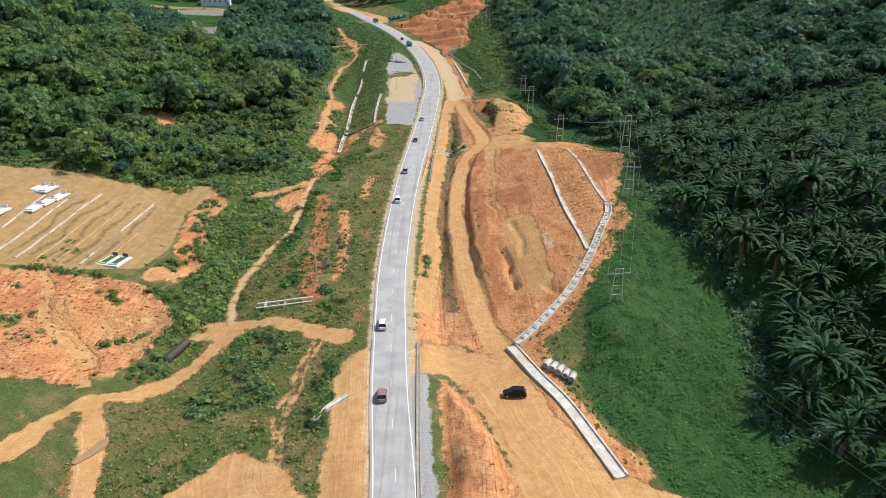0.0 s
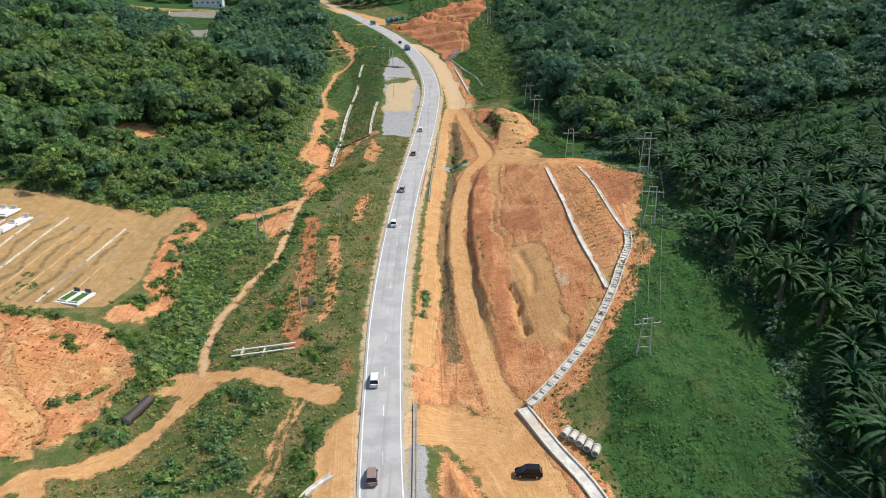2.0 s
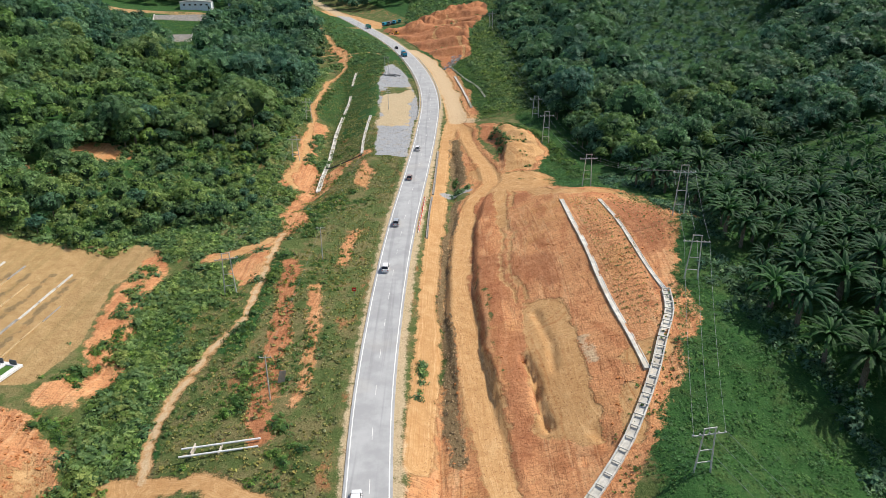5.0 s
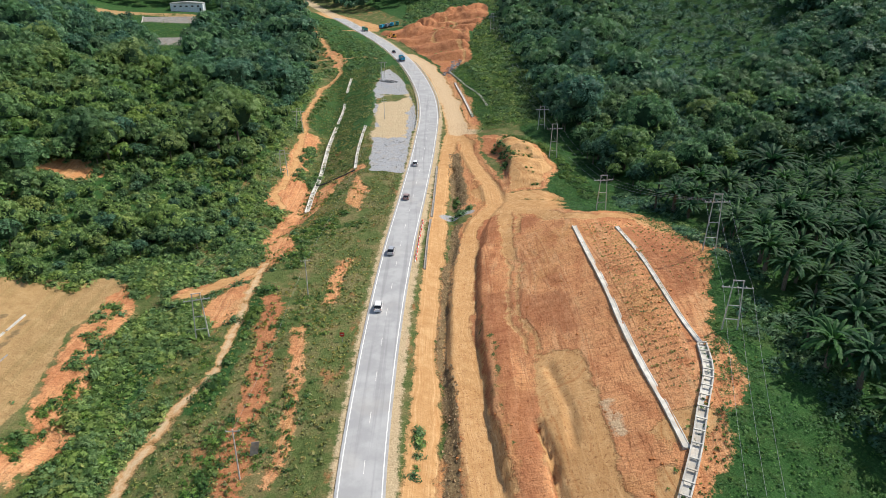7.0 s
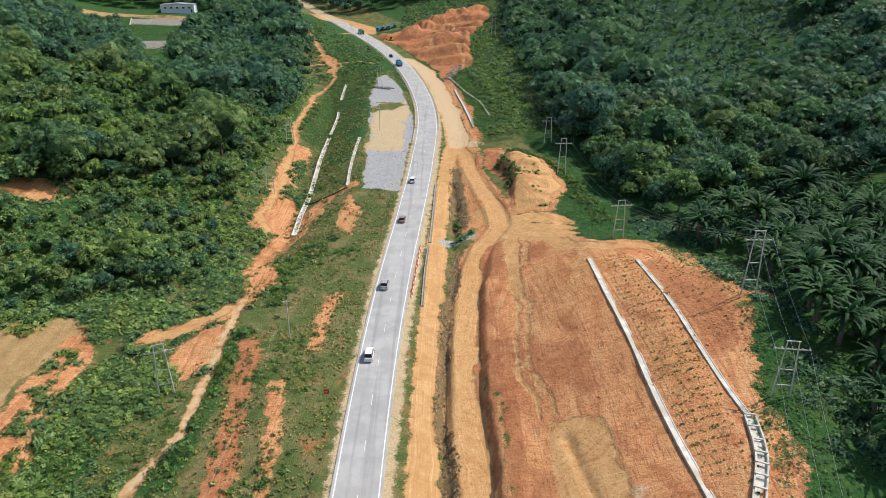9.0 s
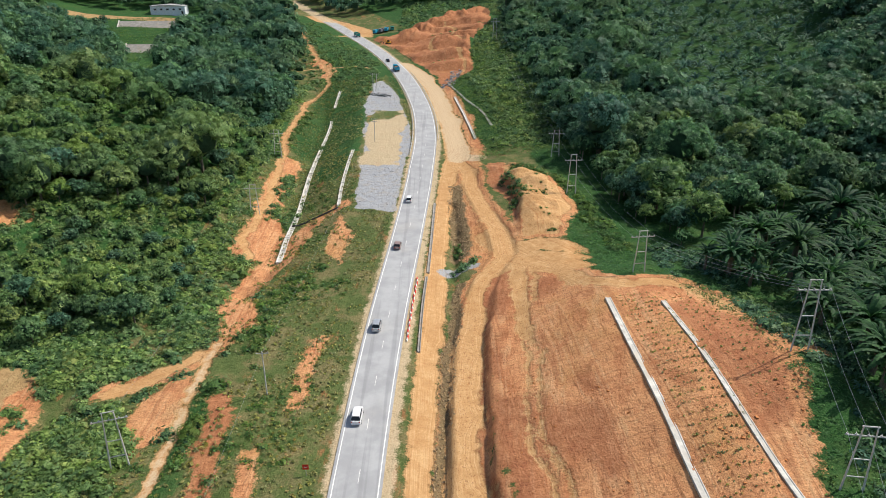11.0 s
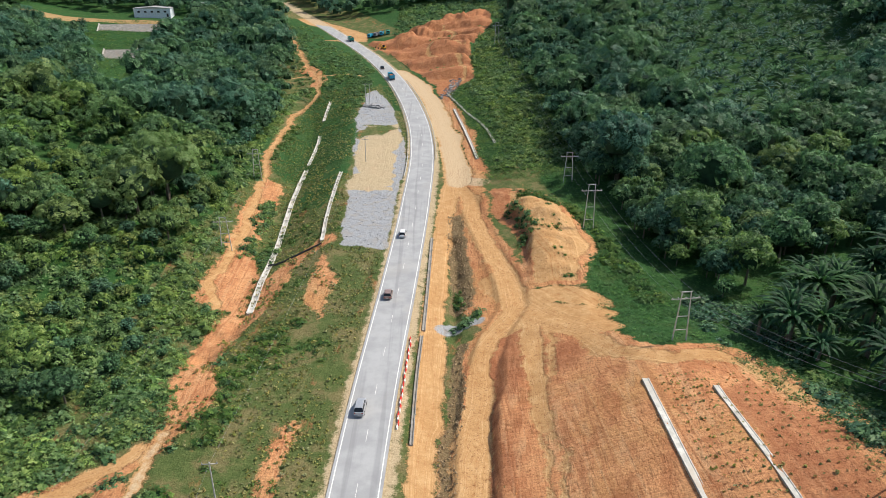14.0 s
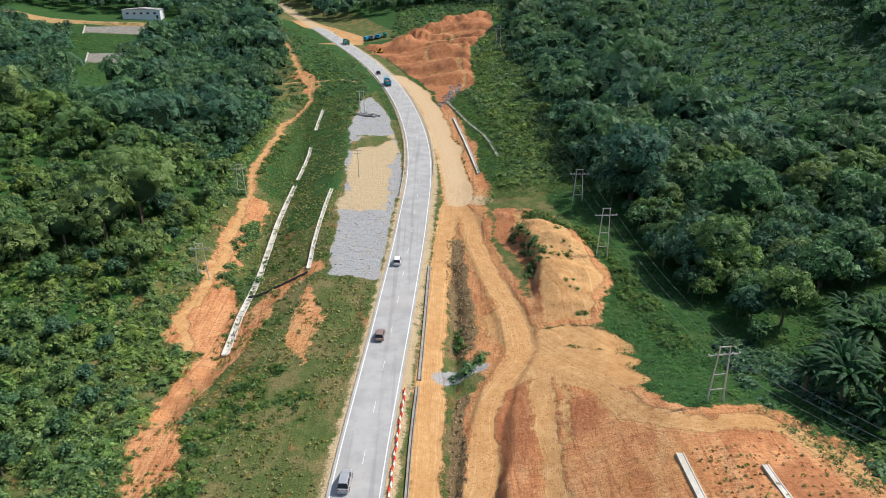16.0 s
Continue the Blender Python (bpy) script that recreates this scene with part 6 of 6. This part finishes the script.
P_WHITE = plain("white_car_paint", (0.78, 0.78, 0.77), 0.25, spread=0.05)
P_SILVER = plain("silver_car_paint", (0.5, 0.51, 0.52), 0.28, 0.4, spread=0.05)
P_PINK = plain("bronze_car_paint", (0.36, 0.25, 0.22), 0.28, 0.3, spread=0.05)
P_BLACK = plain("black_car_paint", (0.012, 0.012, 0.014), 0.18, spread=0.1)
P_BLUE = plain("blue_truck_paint", (0.03, 0.32, 0.48), 0.4)
P_GREEN = plain("green_truck_paint", (0.03, 0.28, 0.22), 0.4)
car(on_road(124, -1.6), P_WHITE, "white saloon car driving on the road")
car(on_road(99, -1.4), P_PINK, "bronze hatchback driving on the road", 3.8, 1.5)
car(on_road(201, -1.7), P_WHITE, "white people carrier driving on the road", 4.4, 1.75)
car(on_road(230, -1.7), P_SILVER, "silver four-wheel drive car on the road", 4.4, 1.75)
car(on_road(269, -1.7), P_PINK, "bronze hatchback following on the road", 3.9, 1.5)
car(on_road(301, -1.7), P_WHITE, "white saloon car further along the road")
car(on_road(507, -1.8), P_BLACK, "dark saloon car far along the bend")
car(pose(13.1, 101, height(13.1, 101) + 0.02, 0, 0, 86), P_BLACK, "black people carrier standing on the earth yard", 4.2, 1.7, kind="car")
truck(on_road(484, -1.8), P_BLUE, "blue tipper truck driving round the bend")
truck(on_road(592, 1.8), P_GREEN, "green tipper truck on the far road")
for k, (px, py) in enumerate(((-44, 606), (-40.5, 607), (-37, 609), (-33, 611))):
    truck(pose(px, py, height(px, py), 0, 0, 160 + 9 * k), (P_BLUE, plain("grey_truck_paint", (0.2, 0.21, 0.23), 0.5), P_BLUE, P_GREEN)[k], "parked tipper truck in the far works yard", 7.0)


def excavator(x, y, turn):
    ob = thing("excavator", pose(x, y, height(x, y), 0, 0, turn), "small yellow excavator standing beside the road", "excavator")
    yel = plain("yellow_machine_paint", (0.55, 0.33, 0.03), 0.5)
    for s in (-1, 1):
        part("track", box(bmesh.new(), s * 1.0, 0, 0.45, 0.55, 3.4, 0.9, 0.25), M_TYRE, ob)
    part("body", box(bmesh.new(), 0, -0.3, 1.5, 2.3, 2.8, 0.9, 0.12), yel, ob)
    part("cab", box(bmesh.new(), -0.6, 0.5, 2.3, 0.95, 1.3, 1.4, 0.1), M_GLASS, ob)
    part("boom", rod(bmesh.new(), (0.3, 0.8, 1.7), (0.3, 3.0, 4.2), 0.22, 0.18, 6), yel, ob)
    part("arm", rod(bmesh.new(), (0.3, 3.0, 4.2), (0.3, 4.8, 2.0), 0.17, 0.14, 6), yel, ob)
    part("bucket", box(bmesh.new(), 0.3, 4.8, 1.5, 0.9, 0.7, 0.8, 0.15), M_DARK, ob)


excavator(-33, 566, 150)


# ---- roadside ----
for k in range(26):
    y0 = 226 + 1.06 * k
    x0 = float(road_x(y0)) + float(half_width(y0)) + 1.25 + 0.12 * math.sin(k * 1.7)
    ob = thing("road_barrier", pose(x0, y0, height(x0, y0), 0, 0, -4), ("red" if k % 2 else "white") + " plastic water-filled barrier block in a row", "barrier", "row of road barriers")
    bm = loft([[(-0.16, y, 0), (0.16, y, 0), (0.11, y, 0.18), (0.06, y, 0.48), (-0.06, y, 0.48), (-0.11, y, 0.18)] for y in (-0.5, -0.25, 0.25, 0.5)])
    part("shell", bm, M_RED if k % 2 else M_WHITE, ob)
    part("filler_cap", rod(bmesh.new(), (0, 0.25, 0.47), (0, 0.25, 0.51), 0.06, 0.06, 8), M_BLACK, ob)


def guardrail(y0, y1, side, label):
    pts = [(float(road_x(y)) + side, float(y)) for y in np.arange(y0, y1, 4)]
    m = pose(pts[0][0], pts[0][1], height(*pts[0]))
    ob = thing("guardrail", m, label, "guardrail", "guardrails")
    zof = lambda x, y: float(road_z(y))
    prof = [(-0.03, 0.45), (0.05, 0.52), (-0.03, 0.6), (0.05, 0.68), (-0.03, 0.76), (-0.07, 0.76), (-0.07, 0.45), (-0.03, 0.45)]
    part("rail", settle(ribbon(pts, prof, 0, zof), m), M_STEEL, ob)
    for x, y in pts:
        part("post", settle(box(bmesh.new(), x - 0.12, y, float(road_z(y)) + 0.1, 0.12, 0.1, 1.2), m), M_STEEL, ob)


guardrail(344, 500, -5.0, "galvanised guardrail on the outside of the bend")
guardrail(362, 480, 5.0, "galvanised guardrail on the inside of the bend")


def sign(x, y):
    ob = thing("road_sign", pose(x, y, height(x, y)), "small red warning sign on a post in the grass", "sign")
    part("post", rod(bmesh.new(), (0, 0, -0.4), (0, 0, 1.5), 0.04, 0.04, 6), M_STEEL, ob)
    part("board", box(bmesh.new(), 0, -0.05, 1.75, 0.95, 0.04, 0.95, 0.02), M_RED, ob)
    part("symbol", box(bmesh.new(), 0, -0.076, 1.75, 0.5, 0.01, 0.12), M_LINE, ob)


sign(-20.4, 187.8)


def long_rails():
    ob = thing("pipe_stack", pose(-37, 139.5, height(-37, 139.5)), "two long white pipes lying on short posts", "pipes")
    for k, (dy, dz) in enumerate(((0, 0.9), (-1.6, 0.6))):
        part("pipe", rod(bmesh.new(), (-6.4, dy - 0.8, dz - 0.6), (6.4, dy + 0.6, dz + 0.5), 0.17, 0.17, 10), M_WHITE, ob)
    for x0 in (-4.5, 0, 4.5):
        part("post", box(bmesh.new(), x0, -0.8, 0.1, 0.2, 2.4, 1.0, 0.02), M_WOOD, ob)


def tank(x, y):
    ob = thing("steel_tank", pose(x, y, height(x, y), 0, 0, -14), "long dark rusty tank lying among the scrub", "tank")
    part("shell", rod(bmesh.new(), (0, -3.4, 0.9), (0, 3.4, 0.9), 0.95, 0.95, 18), plain("rusty_dark_steel", (0.07, 0.06, 0.055), 0.6, 0.3, spread=0.4), ob)
    for y0 in (-2.2, 2.2):
        part("saddle", box(bmesh.new(), 0, y0, 0.2, 1.4, 0.4, 0.7, 0.03), M_CONCRETE_OLD, ob)
    part("end_cap", rod(bmesh.new(), (0, -3.4, 0.9), (0, -3.6, 0.9), 0.95, 0.6, 18), M_CONCRETE_OLD, ob, "grey end cap")


def panel(x, y):
    ob = thing("broken_panel", pose(x, y, height(x, y), 0, 12, 25), "weathered grey panel leaning in the grass", "panel")
    part("sheet", box(bmesh.new(), 0, 0, 1.3, 1.3, 0.12, 2.6, 0.03), M_CONCRETE_OLD, ob)
    part("prop", rod(bmesh.new(), (0, 1.2, -0.1), (0, 0.1, 1.8), 0.06, 0.05, 6), M_WOOD, ob)


long_rails()
tank(-56.8, 122.8)
panel(-30.6, 156)


def hose():
    m = pose(-43.6, 293, height(-43.6, 293))
    ob = thing("black_hose", m, "black plastic pipe carried across the orange washout", "pipe")
    pts = curve_points([(-43.6, 293), (-37, 295.5), (-30.4, 298.2)], 1.5)
    for s in (-0.3, 0.3):
        bm = bmesh.new()
        q = [Vector((x, y + s, max(height(x, y) + 0.25, -1.6))) for x, y in pts]
        for a, b in zip(q, q[1:]):
            rod(bm, a, b, 0.16, 0.16, 8)
        part("pipe", settle(bm, m), M_BLACK, ob)


hose()

M_CLAY = plain("dry_clay_edging", (0.5, 0.36, 0.19), 0.95, spread=0.3, bump=0.05)
# ---- cemetery ----
for k, (x0, wide, n) in enumerate(((-121, 0.5, 6), (-114.5, 0.55, 6), (-108.5, 0.5, 6), (-103.5, 0.4, 6), (-98.5, 0.3, 5), (-92.5, 0.5, 6), (-87.5, 0.25, 4))):
    ob = thing("cemetery_kerb", pose(x0, 155, height(x0, 155)), "long low concrete kerb between grave terraces, partly broken" if wide > 0.35 else "thin low kerb line between grave terraces", "kerb", "terrace kerbs of the cemetery")
    m = ob.matrix_world.copy()
    rr = random.Random(k)
    for j in range(n):
        y0 = 155 + j * 7.4
        x1 = x0 + 0.035 * (y0 - 155) + rr.uniform(-0.1, 0.1)
        bm = box(bmesh.new(), 0, 0, 0, wide, 7.0 + rr.uniform(-0.4, 0.3), 0.66, 0.03)
        o = part("kerb_piece", bm, (M_CONCRETE if k in (0, 1, 2, 5) else M_CLAY) if rr.random() < 0.8 else M_CONCRETE_OLD, ob)
        o.matrix_local = Matrix.Translation((x1 - x0, y0 - 155 + 3.6, height(x1, y0 + 3.6) - height(x0, 155) - 0.1)) @ pose(0, 0, 0, math.degrees(math.atan2(height(x1, y0 + 7) - height(x1, y0), 7)), 0, -2)


def plot(x, y, turn, label, turf=True, n=2):
    ob = thing("grave_plot", pose(x, y, height(x, y) + 0.1, 0, 0, turn), label, "grave", "grave plots")
    part("platform", box(bmesh.new(), 0, 0, 0, 3.2 * n, 6.2, 0.5, 0.04), M_TOMB, ob)
    for k in range(n):
        x0 = (k - (n - 1) / 2) * 3.1
        for s in (-1, 1):
            part("kerb", box(bmesh.new(), x0 + s * 1.15, -0.2, 0.4, 0.22, 4.4, 0.34, 0.03), M_TOMB, ob)
            part("end_kerb", box(bmesh.new(), x0, -0.2 + s * 2.2, 0.4, 2.5, 0.22, 0.34, 0.03), M_TOMB, ob)
        part("turf", box(bmesh.new(), x0, -0.2, 0.34, 2.0, 4.0, 0.14, 0.02), M_TURF if turf else M_TOMB, ob, "small green lawn" if turf else "")
        part("headstone", box(bmesh.new(), x0, 2.6, 0.75, 1.6, 0.3, 1.1, 0.08), plain("dark_headstone", (0.1, 0.11, 0.12), 0.3) if turf else M_TOMB, ob)
    return ob


plot(-85.5, 158.5, -14, "pale stone double grave plot with green turf")
for k, (px, py) in enumerate(((-118.5, 183), (-117.2, 187.5), (-116, 192), (-122.5, 195.5), (-127, 178))):
    plot(px, py, -8, "white tiled grave with low walls", False, 1 if k < 3 else 2)

# ---- far buildings ----
def shed(x, y, turn, w, d, h, label):
    z = height(x, y)
    ob = thing("warehouse", pose(x, y, z, 0, 0, turn), label, "building", "far sheds")
    for cx, cy, sx, sy in ((0, -d / 2, w, 0.25), (0, d / 2, w, 0.25), (-w / 2, 0, 0.25, d - 0.3), (w / 2, 0, 0.25, d - 0.3)):
        part("wall", box(bmesh.new(), cx, cy, h / 2 - 1, sx, sy, h + 2), M_WALL, ob)
    bm = loft([[(-w / 2 - 0.6, y0, h), (w / 2 + 0.6, y0, h), (w / 2 + 0.6, y0, h + 0.2), (0, y0, h + 1.3), (-w / 2 - 0.6, y0, h + 0.2)] for y0 in (-d / 2 - 0.5, d / 2 + 0.5)])
    part("roof", bm, M_ROOF, ob)
    for k in range(5):
        wd = part("window", box(bmesh.new(), (k - 2) * w / 5.5, -d / 2 - 0.12, h * 0.62, 1.8, 0.12, 1.2), M_DARK, ob)
        part("sill", box(bmesh.new(), (k - 2) * w / 5.5, -d / 2 - 0.2, h * 0.62 - 0.68, 2.0, 0.25, 0.1), M_CONCRETE, wd)
    part("door", box(bmesh.new(), w * 0.46 - 1, -d / 2 - 0.13, 1.2, 1.4, 0.1, 2.3), M_DARK, ob)


shed(-215, 678, 8, 26, 14, 6, "long white-walled shed with a grey metal roof")
shed(-182, 705, 8, 24, 12, 6, "grey-roofed shed behind the trees")


def revetment(x, y, w, run, tilt, turn, label, slot):
    ob = thing("concrete_revetment", pose(x, y, height(x, y) + 0.4, 0, 0, turn), label, "retaining slab", "concrete slabs on the mown slope")
    m = pose(0, 0, 0, tilt, 0, 0)
    part("slab", settle(box(bmesh.new(), 0, 0, 0, w, run, 0.5, 0.05), m.inverted()), M_CONCRETE_OLD, ob)
    for s in (-1, 1):
        part("side_wall", settle(box(bmesh.new(), s * w / 2, 0, 0.4, 0.5, run + 0.8, 1.2, 0.05), m.inverted()), M_CONCRETE, ob)
    if slot:
        part("drain_slot", settle(box(bmesh.new(), 0, -run / 2 - 0.6, 0.1, w, 0.9, 0.9), m.inverted()), M_DARK, ob)
    part("toe_beam", settle(box(bmesh.new(), 0, -run / 2 - 1.3, 0.1, w + 0.6, 0.5, 0.8, 0.05), m.inverted()), M_CONCRETE, ob)


revetment(-185, 540, 19, 14, 33, 6, "stained grey concrete slab on the mown slope", False)
revetment(-207, 612, 42, 12, 34, 6, "long grey concrete revetment with a dark drain slot", True)
